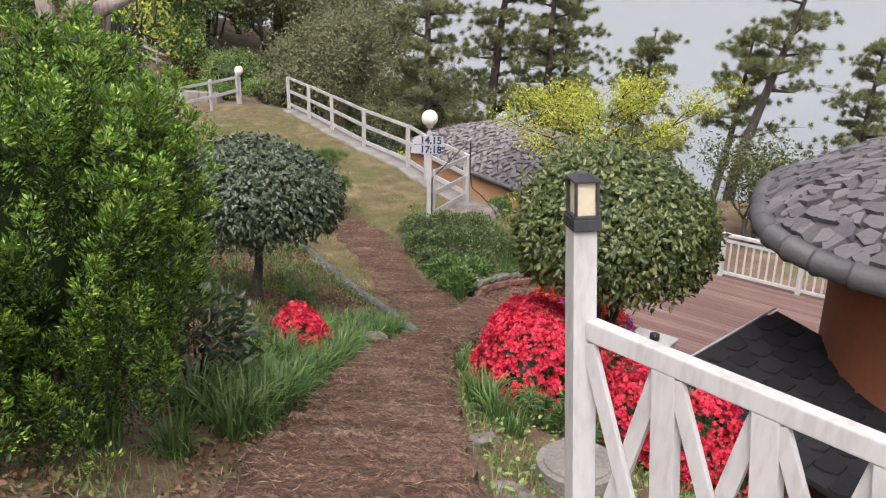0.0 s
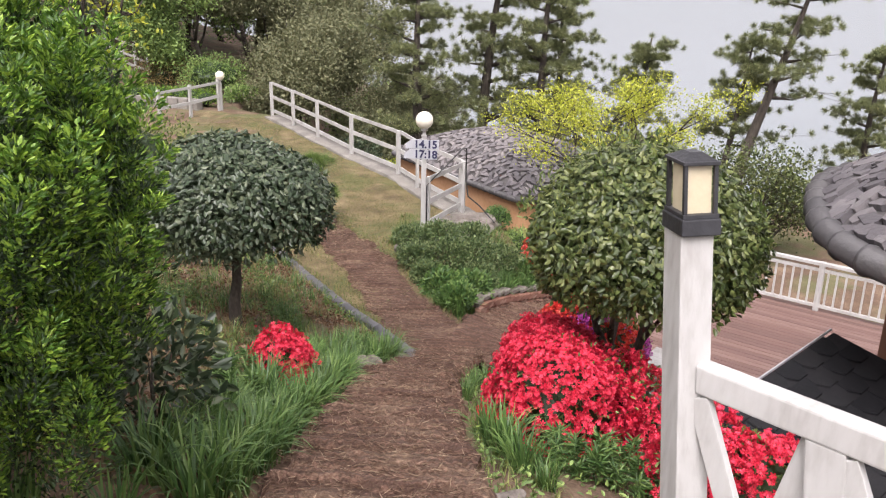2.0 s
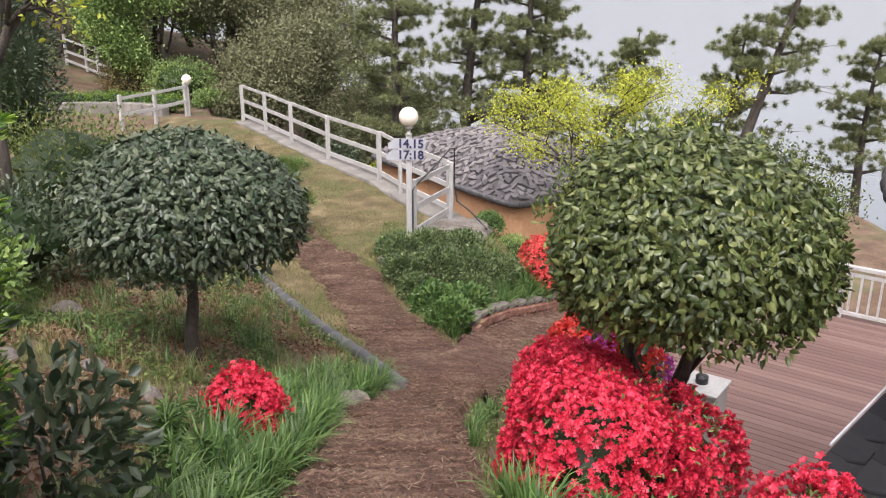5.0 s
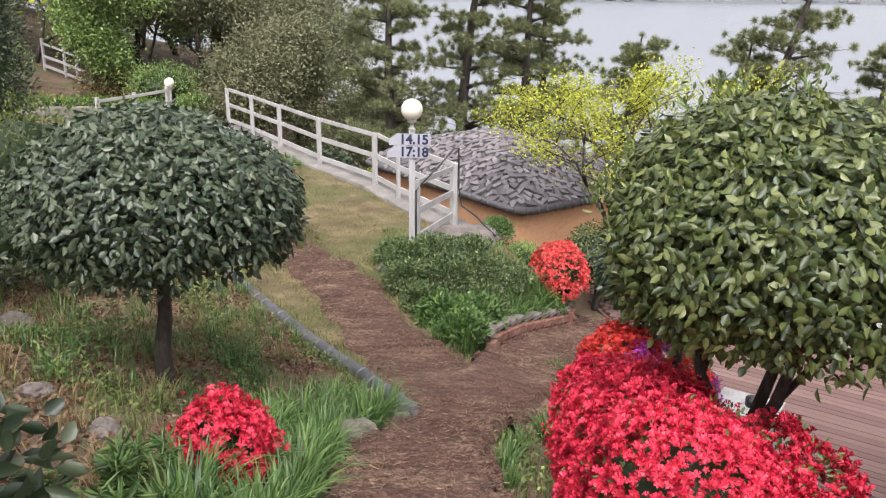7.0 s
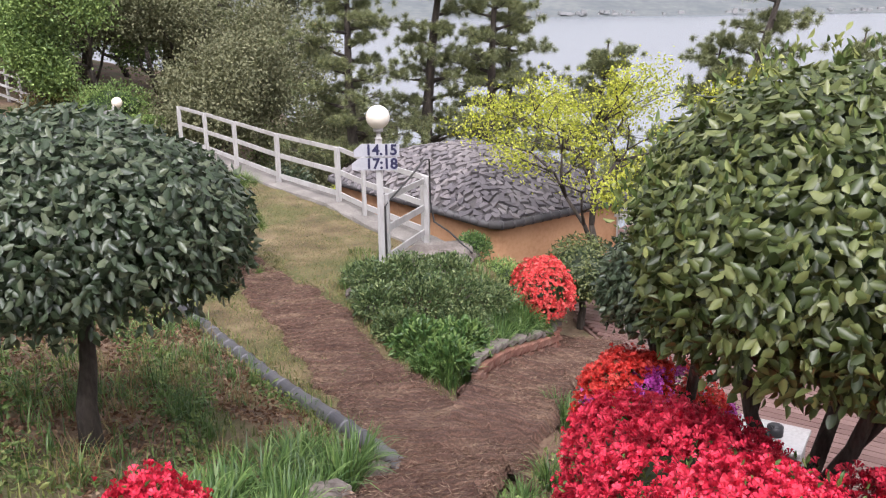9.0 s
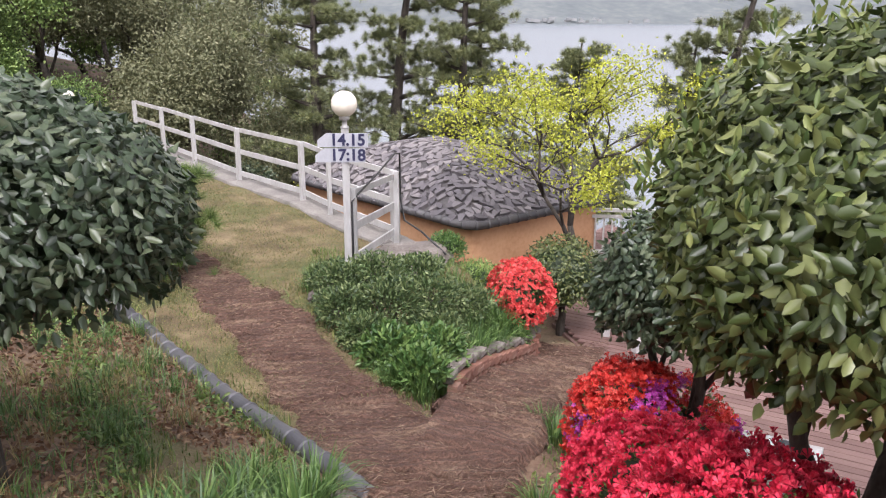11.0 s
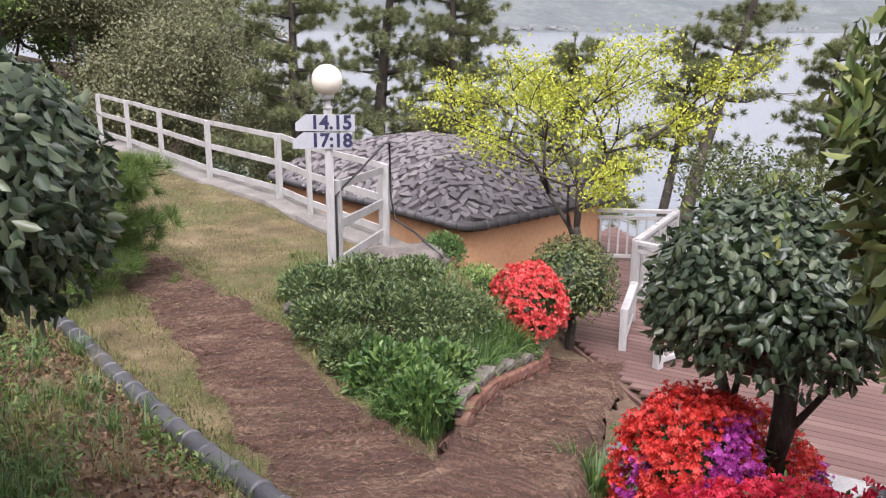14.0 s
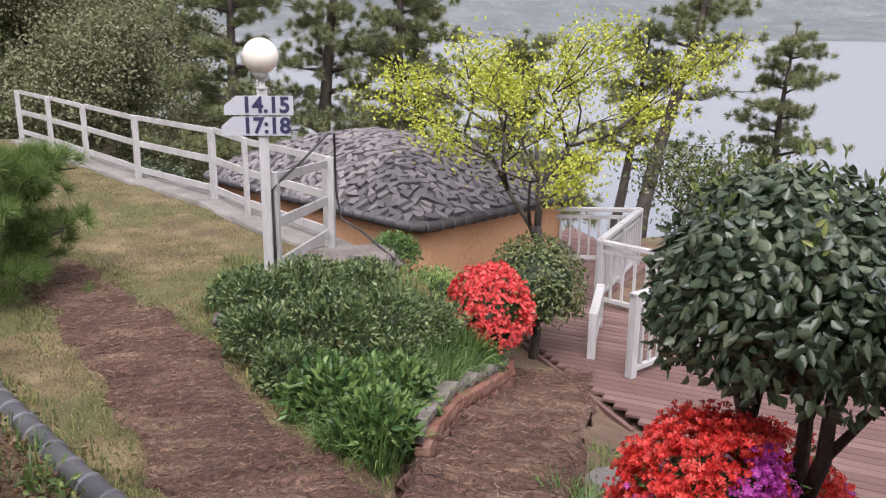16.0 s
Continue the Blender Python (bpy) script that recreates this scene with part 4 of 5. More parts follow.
dome_house("cottage", "ochre plaster cottage under a swelling grey slate roof", (1.18, 23.05), 35, (1.92, 3.05), -3.5, 0.92, -6.3, M_OCHRE, 16.0, 0.175, lambda p: p.y < -1.3, 0.06, 0.075, seed=3)
dome_house("round_hut", "rust red plaster hut under a stone slab roof", (5.5, 7.55), -20, (2.38, 2.27), -0.39, 0.85, -4.7, M_RUST, 2.7, 0.175, lambda p: p.x < -0.5, 0.31, 0.11, seed=8)


def shingle_roof():
    """Dark hexagonal shingle porch roof below the round hut; its upper edge is level."""
    s = thing("porch_roof", (2.0, 6.55, -1.53), "dark grey hexagonal shingle porch roof", "roof", rz=47)
    pitch, wide, deep = 13, 2.2, 3.0
    tilt = math.tan(radians(pitch))
    part("roof_board", box(bmesh.new(), (wide / 2, -deep / 2, -0.05 - tilt * deep / 2), (wide, deep / math.cos(radians(pitch)), 0.06), Matrix.Rotation(radians(pitch), 4, "X"), 0.01), M_SHINGLE, s)
    w, hgt = 0.33, 0.19
    hexa = [(-w / 2, 0), (-w / 2, -hgt * 0.5), (-w / 4, -hgt), (w / 4, -hgt), (w / 2, -hgt * 0.5), (w / 2, 0)]
    co = [(x, y, 0.0) for x, y in hexa] + [(x * 0.97, y * 0.97, 0.014) for x, y in hexa]
    me = to_mesh("shingle", co, [tuple(range(6, 12))] + [(i, (i + 1) % 6, 6 + (i + 1) % 6, 6 + i) for i in range(6)], M_SHINGLE)
    for j in range(15):
        for i in range(7):
            x, y = w * 0.5 + (i + 0.5 * (j % 2)) * w, -j * hgt
            if x < wide - 0.1:
                part("shingle", me, None, s, at=pose(x, y, y * tilt - 0.012 + random.uniform(0, 0.004), pitch, 0, 0))
    part("edge_trim", box(bmesh.new(), (wide / 2 + 0.2, 0.016, 0.0), (wide - 0.4, 0.014, 0.02), None, 0.003), M_SIGN, s, "pale metal edge strip")
    part("wall", box(bmesh.new(), (wide / 2, -1.5, -1.9), (wide - 0.2, 2.6, 2.3), None, 0.01), M_RUST, s)


shingle_roof()


# ---------------------------------------------------------------- trees and shrubs
def ball_tree(name, x, y, base_z, crown, radii, leaf_mat, label, seed, count, size, trunks=1, flat=-0.55, sprigs=0):
    """A clipped round evergreen: dark trunk, limbs, a solid heart coloured dark as inner shade, and a shell of leaves.
    """
    rng = np.random.default_rng(seed)
    t = thing(name, (x, y, base_z), label, "tree")
    c = np.array(crown) - np.array([x, y, base_z])
    runs = []
    fork = np.array([0.03, 0.0, (c[2] - radii[2]) * 0.5]) if trunks > 1 else None
    if trunks > 1:
        runs.append(([(0, 0, -0.15), (0.03, 0.02, fork[2] * 0.5), tuple(fork)], [0.085, 0.07, 0.062]))
    for k in range(trunks):
        a = 2 * math.pi * k / max(trunks, 1) + 0.7
        lean = 0.0 if trunks == 1 else 0.42 * radii[0]
        hub = c + np.array([lean * math.cos(a), lean * math.sin(a), -radii[2] * 0.4])
        mid = hub * 0.5 + np.array([0.04, -0.03, 0])
        if trunks == 1:
            runs.append(([(0.05 * math.cos(a), 0.05 * math.sin(a), -0.15), tuple(mid * 0.5), tuple(mid), tuple(hub)], [0.085, 0.065, 0.055, 0.045]))
        else:
            knee = fork + (hub - fork) * 0.5 + np.array([0.07 * math.cos(a), 0.07 * math.sin(a), -0.03])
            runs.append(([tuple(fork - np.array([0, 0, 0.05])), tuple(knee), tuple(hub)], [0.052, 0.04, 0.03]))
            runs.append(([tuple(knee), tuple(knee + np.array([0.14 * math.sin(3 * a), 0.14 * math.cos(2 * a), 0.3])), tuple(hub + np.array([0.2 * math.sin(3 * a), 0.2 * math.cos(2 * a), 0.1]))], [0.026, 0.02, 0.012]))
        for b in range(7):
            v = unit(rng.normal(size=3)) * np.array([1, 1, 0.5]) + np.array([0, 0, 0.3])
            tip = c + v * np.array(radii) * 0.7
            runs.append(([tuple(hub), tuple((hub + tip) / 2 + rng.normal(size=3) * 0.05), tuple(tip)], [0.035, 0.022, 0.008]))
    part("trunk", tubes("trunk", runs, M_BARK, 8, 0.08, rng), None, t, "dark bark")
    crown_ob = part("crown", blob("crown", [r * 0.72 for r in radii], M_BOXSHADE, rng, centre=tuple(c)), None, t)
    p, w = shell(count, rng, radii, 0.74, flat, 16, 0.1)
    face = unit(w + rng.normal(size=p.shape) * 0.38)
    way = unit(np.cross(face, rng.normal(size=p.shape)) + w * 0.25 + np.array([0, 0, -0.45]))
    part("foliage", leaves("foliage", p + c, way, size, size * 0.56, leaf_mat, rng, 0.18, 0.2, -face), None, crown_ob)
    if sprigs:
        p, w = shell(sprigs, rng, radii, 0.97, 0.1, 10, 0.08)
        p = np.repeat(p, 7, 0) + rng.normal(size=(sprigs * 7, 3)) * 0.02 + np.tile(np.linspace(0, 1, 7)[:, None], (sprigs, 1)) * np.array([0, 0, 0.14])
        way = unit(rng.normal(size=p.shape) * 0.5 + np.array([0, 0, 1.0]))
        part("new_growth", leaves("new_growth", p + c, way, size * 0.8, size * 0.3, M_WEED, rng), None, crown_ob, "pale upright new shoots")["kind"] = "stuff"
    return t


ball_tree("camellia_tree", -2.47, 9.75, gz(-2.47, 9.75), (-2.45, 10.0, -1.03), (1.1, 1.05, 0.76), M_CAMEL, "round clipped camellia tree with dark glossy leaves", 21, 14000, 0.075)
ball_tree("camellia_tree", 1.72, 8.7, gz(1.72, 8.7), (1.77, 8.6, -0.87), (1.12, 1.16, 0.88), M_CAMEL2, "round clipped camellia tree with olive glossy leaves", 22, 16500, 0.075, trunks=3, sprigs=90)
ball_tree("camellia_tree", 2.1, 11.5, gz(2.1, 11.5), (2.0, 11.5, -2.03), (0.7, 0.66, 0.64), M_CAMEL, "small camellia tree with forked trunk above azaleas", 23, 5200, 0.078, trunks=3, sprigs=14)
ball_tree("holly_bush", 2.5, 17.6, gz(2.5, 17.6) if gz(2.5, 17.6) > -4.8 else -4.72, (2.5, 17.6, -3.85), (0.64, 0.6, 0.64), M_CAMEL2, "small round olive bush by the cottage wall", 24, 3600, 0.055)


def upright_shrub(x, y, base, radii, height, seed):
    """The tall evergreen by the top of the steps: tight upright tufts, bright at the tips, over leaves coloured darker
    as inner shade.
    """
    rng = np.random.default_rng(seed)
    s = thing("evergreen_shrub", (x, y, base), "tall dense evergreen shrub with bright green tufts", "shrub")
    runs = [([(0.1 * k, 0.05 * k, -0.1), (0.16 * k, 0.1, height * 0.4), (0.25 * k, -0.1, height * 0.8)], [0.06, 0.04, 0.015]) for k in (-2, -1, 0, 1, 2)]
    part("stem_tangle", tubes("stem_tangle", runs, M_BARK, 7), None, s)
    c = np.array([0, 0, height * 0.5])
    core = part("crown", blob("crown", (radii[0] * 0.5, radii[1] * 0.5, height * 0.32), M_BOXSHADE, rng, 0.2, tuple(c)), None, s)
    plumes, out = shell(340, rng, (radii[0] * 0.95, radii[1] * 0.95, height * 0.5), 0.7, -0.85, 30, 0.3)
    steps, per = 6, 60
    # lower leaves take the dark copy, painting shade between the plumes
    for mat, nm, dense, wide, lng in ((M_BOXSHADE, "inner_foliage", 0.4, 0.08, 0.034), (M_BOX, "tuft_field", 1.0, 0.085, 0.03)):
        n = int(per * dense)
        axis = unit(out * 0.35 + np.array([0, 0, 1.0]) + rng.normal(size=out.shape) * 0.16)
        tall = rng.uniform(0.28, 0.5, len(out))[:, None]
        shift = 0.03 if mat is M_BOX else -0.14
        hubs = np.concatenate([plumes + c + axis * (tall * (j / (steps - 1) - 0.45) + shift) + rng.normal(size=out.shape) * 0.03 * (1.2 - j / steps) for j in range(steps)])
        girth = np.repeat(np.array([1.1, 1.15, 1.0, 0.85, 0.65, 0.4]), len(out))
        root, ax, g = np.repeat(hubs, n, 0), np.repeat(np.tile(axis, (steps, 1)), n, 0), np.repeat(girth, n)[:, None]
        around = unit(np.cross(ax, rng.normal(size=root.shape)))
        pos = root + around * wide * g * rng.uniform(0.45, 1.0, (len(root), 1)) + ax * rng.uniform(-0.03, 0.03, (len(root), 1))
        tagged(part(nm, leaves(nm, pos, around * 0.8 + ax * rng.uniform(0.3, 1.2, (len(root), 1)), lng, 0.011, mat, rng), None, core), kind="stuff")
    return s


upright_shrub(-2.12, 3.9, gz(-2.12, 3.9), (1.02, 1.02), 2.1, 31)
upright_shrub(-2.95, 4.9, gz(-2.95, 4.9), (0.85, 0.85), 1.75, 32)


def azalea(x, y, base, radii, mats, seed, blooms, label, leaf_count=700):
    """A mounded azalea: forked stems, small leaves, and trusses of open blossoms."""
    rng = np.random.default_rng(seed)
    a = thing("azalea", (x, y, base), label, "azalea", "azaleas")
    c = np.array([0, 0, radii[2] * 0.8])
    runs = []
    for k in range(9):
        v = unit(rng.normal(size=3)) * np.array([0.6, 0.6, 0.3]) * np.array(radii)
        runs.append(([(0, 0, -0.05), tuple(v * 0.5 + c * 0.4), tuple(v + c)], [0.018, 0.012, 0.006]))
    part("stem_tangle", tubes("stem_tangle", runs, M_BARK, 6), None, a)
    # added solid core, its dark colour stands for shade within the mound
    part("heart", blob("heart", [r * 0.66 for r in radii], M_BOXSHADE, rng, 0.25, tuple(c)), None, a)
    p, w = shell(leaf_count, rng, radii, 0.72, -0.7, 12, 0.2)
    part("leaves", leaves("leaves", p + c, w + rng.normal(size=p.shape) * 0.7, 0.045, 0.018, M_AZLEAF, rng), None, a)
    lumps = unit(rng.normal(size=(14, 3)))
    for k, mat in enumerate(mats):
        n = int(blooms * 1.6) // 5
        p, w = shell(n, rng, radii, 0.93, -0.35, 14, 0.2)
        if len(mats) > 1:
            side = (np.argmax(unit(p) @ lumps.T, 1) % len(mats)) == k
            p, w = p[side], w[side]
        p = np.repeat(p, 5, 0) + rng.normal(size=(5 * len(p), 3)) * 0.026
        w = np.repeat(w, 5, 0) + rng.normal(size=p.shape) * 0.5 + np.array([0, 0, 0.25])
        part("blossoms", flowers("blossoms", p + c, w, 0.05, mat, rng), None, a)
    return a


RED_L = "mounded azalea covered in crimson red blossoms"
for k, (x, y, r, n) in enumerate(((0.92, 7.4, (0.6, 0.55, 0.55), 2600), (0.98, 8.3, (0.62, 0.6, 0.6), 2600), (1.0, 9.3, (0.5, 0.6, 0.58), 2000), (1.5, 7.75, (0.5, 0.45, 0.55), 1500), (1.78, 6.1, (0.36, 0.34, 0.5), 900), (2.1, 5.95, (0.36, 0.36, 0.48), 800), (2.35, 5.75, (0.3, 0.3, 0.4), 500), (1.2, 10.3, (0.5, 0.55, 0.5), 1700))):
    azalea(x + 0.08, y, gz(x + 0.08, y), r, (M_RED,), 41 + k, n, RED_L)
azalea(1.6, 11.4, gz(1.6, 11.4), (0.45, 0.45, 0.55), (M_SCARLET, M_SCARLET, M_PURPLE), 53, 2600, "azalea with mixed scarlet and magenta blossoms")
azalea(2.25, 11.9, gz(2.25, 11.9), (0.45, 0.4, 0.52), (M_PURPLE, M_SCARLET), 49, 1100, "azalea with magenta blossoms under a camellia")
azalea(-1.5, 7.9, gz(-1.5, 7.9) - 0.03, (0.27, 0.27, 0.3), (M_RED,), 50, 900, "small azalea with crimson blossoms among daylilies", 260)
azalea(1.72, 16.7, -4.38, (0.46, 0.44, 0.58), (M_CORAL,), 51, 2000, "upright azalea covered in coral red blossoms")


def clump_mesh(name, seed, n, length, width, mat, spread, bend):
    rng = np.random.default_rng(seed)
    a = rng.uniform(0, 2 * math.pi, n)
    r = spread * np.sqrt(rng.uniform(0, 1, n))
    roots = np.stack([r * np.cos(a), r * np.sin(a), np.zeros(n) - 0.03], 1)
    way = np.stack([np.cos(a), np.sin(a), 0 * a], 1) + rng.normal(size=(n, 3)) * 0.5
    return blades(name, roots, way, length, width, mat, rng, bend)


LILY = [clump_mesh("daylily", 60 + k, 95, 0.46, 0.017, M_LILY, 0.13, 1.0) for k in range(4)]


def lily(x, y, s=1.0, z=None):
    t = thing("daylily", (x, y, gz(x, y) if z is None else z), "clump of arching green daylily blades", "daylily", "daylilies beside the steps", rz=random.uniform(0, 360))
    t.scale = (s, s, s)
    tagged(part("blade_tuft", LILY[random.randrange(4)], None, t), kind="stuff")


for i in range(30):
    y = 4.7 + i * 0.205
    lily(-1.08 - random.uniform(0, 0.12) + max(0, y - 9.5) * 0.35, y, random.uniform(0.85, 1.15))
    if i % 3 != 2:
        lily(-1.38 - random.uniform(0, 0.2) + max(0, y - 9.5) * 0.35, y + 0.1, random.uniform(0.8, 1.1))
for x, y, s in ((0.48, 6.5, 1.05), (0.62, 6.2, 0.9), (0.38, 6.85, 0.8), (0.75, 5.9, 0.6), (-1.7, 3.9, 0.9), (-1.35, 4.1, 0.8), (0.05, 12.62, 0.9), (0.2, 12.95, 0.9), (-0.2, 12.75, 0.7), (0.22, 9.1, 0.55), (0.3, 9.5, 0.6), (0.42, 9.9, 0.55), (0.2, 8.6, 0.5), (0.75, 10.7, 0.7), (1.15, 11.9, 0.8), (1.1, 12.2, 0.7)):
    lily(x, y, s)
for i in range(26):
    y = random.uniform(12.7, 16.4)
    xb = float(np.interp(y, BANK_Y, BANK_X))
    lily(xb - random.uniform(0.15, 0.6), y, random.uniform(0.75, 1.05))


def leafy(name, x, y, radii, mat, seed, n, size, label, category="shrub", z=None, group="", heart=M_BOXSHADE, lift=0.85):
    rng = np.random.default_rng(seed)
    s = thing(name, (x, y, gz(x, y) if z is None else z), label, category, group)
    c = np.array([0, 0, radii[2] * lift])
    runs = []
    for k in range(8):
        v = unit(rng.normal(size=3)) * np.array([0.7, 0.7, 0.5]) * np.array(radii) + c
        runs.append(([(0, 0, -0.05), tuple(v * 0.5), tuple(v)], [0.014, 0.01, 0.004]))
    part("stem_tangle", tubes("stem_tangle", runs, M_BARK, 5), None, s)
    # optional core that paints the shade behind the outer leaves
    if heart:
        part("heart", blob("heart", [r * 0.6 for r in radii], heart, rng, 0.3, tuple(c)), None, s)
    p, w = shell(n, rng, radii, 0.55, -0.6, 10, 0.25)
    part("foliage", leaves("foliage", p + c, unit(w + rng.normal(size=p.shape) * 0.7 + np.array([0, 0, 0.3])), size, size * 0.45, mat, rng), None, s)
    return s


SH = "loose green shrub with small leaves"
BED = [(-0.75, 14.75, 0.36, 0.25), (-0.35, 15.05, 0.38, 0.24), (-0.7, 14.2, 0.3, 0.24), (-0.15, 14.4, 0.4, 0.26), (0.3, 15.0, 0.42, 0.24), (0.75, 15.6, 0.42, 0.2), (0.35, 14.5, 0.36, 0.22), (0.2, 15.7, 0.36, 0.16), (-0.45, 13.75, 0.28, 0.2)]
for k, (x, y, r, h) in enumerate(BED):
    leafy("bed_shrub", x, y, (r, r, h), M_BED, 70 + k, 1500, 0.055, SH, heart=None)
for k, (x, y, r, h) in enumerate(((-0.2, 13.35, 0.34, 0.22), (0.05, 12.85, 0.26, 0.18), (0.25, 13.6, 0.34, 0.24))):
    leafy("bed_plant", x, y, (r, r, h), M_LILY, 270 + k, 900, 0.085, "broad-leaved green plants at the bed edge", heart=None)
for k, (x, y, r, h) in enumerate(((1.1, 17.1, 0.45, 0.22), (0.7, 17.35, 0.34, 0.2), (0.95, 17.6, 0.4, 0.24), (0.35, 18.5, 0.35, 0.2), (0.55, 17.9, 0.35, 0.16), (0.75, 18.2, 0.45, 0.25), (0.95, 18.9, 0.45, 0.3), (0.45, 19.1, 0.4, 0.25), (1.35, 17.7, 0.4, 0.25), (0.1, 19.8, 0.5, 0.3), (1.35, 18.5, 0.4, 0.3), (1.5, 16.3, 0.3, 0.18))):
    leafy("bank_creeper", x, y, (r, r, h), M_LILY if k % 2 else M_WOOD2, 370 + k, 1500, 0.05, "green creeper over the bank by the cottage")
leafy("laurel_shrub", -1.75, 5.6, (0.42, 0.45, 0.42), M_CAMEL, 76, 600, 0.1, "young laurel with broad dark leaves", heart=None)
leafy("laurel_shrub", -4.6, 9.6, (0.8, 0.7, 0.5), M_WOOD2, 77, 1500, 0.1, "broad-leaved green shrub on the bank")
leafy("laurel_shrub", -4.9, 11.6, (1.0, 0.9, 0.7), M_CAMEL, 78, 1600, 0.09, "dark broad-leaved shrub on the bank")
leafy("garden_shrub", -5.4, 14.2, (1.3, 1.1, 0.95), M_WEED, 79, 3800, 0.06, "olive green clipped shrub on the terrace")
for k, (x, y, r) in enumerate(((-1.75, 7.2, 0.26), (-1.62, 6.8, 0.22), (1.25, 6.55, 0.24), (1.55, 6.6, 0.24), (1.0, 6.45, 0.2), (1.6, 6.25, 0.2), (1.0, 7.0, 0.14), (-1.25, 6.2, 0.2))):
    rng = np.random.default_rng(90 + k)
    s = thing("lily_plant", (x, y, gz(x, y)), "whorled green lily shoots with narrow leaves", "lily plant", "lily plants")
    stems = [(rng.uniform(-r, r), rng.uniform(-r, r), rng.uniform(0.2, 0.36)) for _ in range(9)]
    part("stem_tangle", tubes("stem_tangle", [([(a * 0.6, b * 0.6, -0.03), (a, b, h)], [0.008, 0.006]) for a, b, h in stems], M_LILY, 5), None, s)
    at = np.repeat(np.array(stems), 42, 0)
    d = unit(rng.normal(size=at.shape)) * np.array([1, 1, 0.35]) + np.array([0, 0, 0.25])
    at = at - np.array([0, 0, 1]) * rng.uniform(0, 0.16, len(at))[:, None]
    part("leaves", leaves("leaves", at, d, 0.1, 0.014, M_LILY, rng, 0.1, 0.3), None, s)


def needles(centres, ways, per, length, width, rng, spread=0.9):
    n = len(centres) * per
    at = np.repeat(centres, per, 0)
    d = unit(np.repeat(ways, per, 0) * 0.8 + rng.normal(size=(n, 3)) * spread)
    side = unit(np.cross(d, rng.normal(size=(n, 3)))) * width * 0.5
    L = length * rng.uniform(0.7, 1.15, n)[:, None]
    at = at + d * rng.uniform(0, 0.25, n)[:, None] * length
    co = np.stack([at - side, at + side, at + d * L], 1).reshape(-1, 3)
    return co, np.arange(n)[:, None] * 3 + np.array([[0, 1, 2]])


def pine(x, y, base, height, lean, spread, seed, label, first=0.35, limbs=26, mat=M_PINE, tuft=0.2, per=135, width=0.012):
    """A wind-shaped pine: leaning tapered trunk, level limbs, cushions of needles."""
    rng = np.random.default_rng(seed)
    t = thing("pine_tree", (x, y, base), label, "pine tree", "pine trees")
    trunk = [np.array([lean[0] * f ** 1.3 + 0.12 * math.sin(5 * f + seed), lean[1] * f + 0.1 * math.sin(4 * f), height * f - 0.3 * (f == 0)]) for f in np.linspace(0, 1, 10)]
    r0 = 0.022 * height + 0.03
    part("trunk", tubes("trunk", [([tuple(p) for p in trunk], [r0 * (1 - 0.88 * f) for f in np.linspace(0, 1, 10)])], M_BARK, 9, 0.1, rng), None, t)
    runs, cs, ws = [], [trunk[-1]], [np.array([0, 0, 1.0])]
    for k in range(limbs):
        f = first + (0.98 - first) * (k / limbs) + rng.uniform(-0.02, 0.02)
        root = np.array([np.interp(f, np.linspace(0, 1, 10), [p[i] for p in trunk]) for i in range(3)])
        a = k * 2.4 + rng.uniform(-0.5, 0.5)
        L = spread * (1.15 - 0.75 * (f - first) / (1 - first)) * rng.uniform(0.55, 1.1)
        tip = root + np.array([math.cos(a) * L, math.sin(a) * L, L * rng.uniform(-0.08, 0.4)])
        mid = (root + tip) / 2 + np.array([0, 0, rng.uniform(-0.1, 0.08) * L])
        runs.append(([tuple(root), tuple(mid), tuple(tip)], [0.012 * height * (1.1 - f) + 0.014, 0.02, 0.008]))
        for s in np.linspace(0.35, 1.0, 7):
            q = mid + (tip - mid) * (s * 2 - 1) if s > 0.5 else root + (mid - root) * s * 2
            for _ in range(3):
                off = rng.normal(size=3) * np.array([1, 1, 0.4]) * 0.17 * L * (0.4 + s)
                cs.append(q + off + np.array([0, 0, 0.06]))
                ws.append(unit(off + np.array([0, 0, 0.25]) + (tip - root) * 0.15))
                if rng.random() < 0.3:
                    runs.append(([tuple(q), tuple(q + off)], [0.01, 0.005]))
    tagged(part("limb_spread", tubes("limb_spread", runs, M_BARK, 5), None, t), kind="stuff")
    co, lo = needles(np.array(cs), np.array(ws), per, tuft, width, rng)
    part("needles", quick_mesh("needles", co, lo, 3, mat), None, t)
    return t


P1 = "tall dark pine with open layered limbs before the sea"
pine(2.3, 31.5, gz(2.3, 31.5), -gz(2.3, 31.5) + 2.6, (0.7, 0.5), 2.0, 101, P1, 0.3, 34)
pine(0.2, 32.5, gz(0.2, 32.5), -gz(0.2, 32.5) + 3.6, (1.3, 0.4), 2.1, 102, P1, 0.3, 34)
pine(-1.6, 31.0, gz(-1.6, 31), -gz(-1.6, 31) + 2.6, (-0.3, 0.4), 1.9, 103, P1, 0.3, 34)
pine(3.4, 34, gz(3.4, 34), -gz(3.4, 34) + 1.2, (0.2, 0.2), 2.0, 107, P1, 0.3, 30)
pine(6.0, 33, gz(6, 33), -gz(6, 33) - 0.9, (0.6, 0.5), 1.9, 104, "low dark pine with rounded needle cushions", 0.35, 30)
pine(9.3, 30.0, gz(9.3, 30), -gz(9.3, 30) + 2.6, (2.2, 0.4), 1.9, 105, "leaning pine with bare trunk and sparse limbs", 0.45, 20)
pine(9.0, 31.5, gz(9, 31.5), -gz(9, 31.5) - 0.6, (1.0, 0.2), 1.5, 106, "short pine leaning beside a taller one", 0.45, 16)
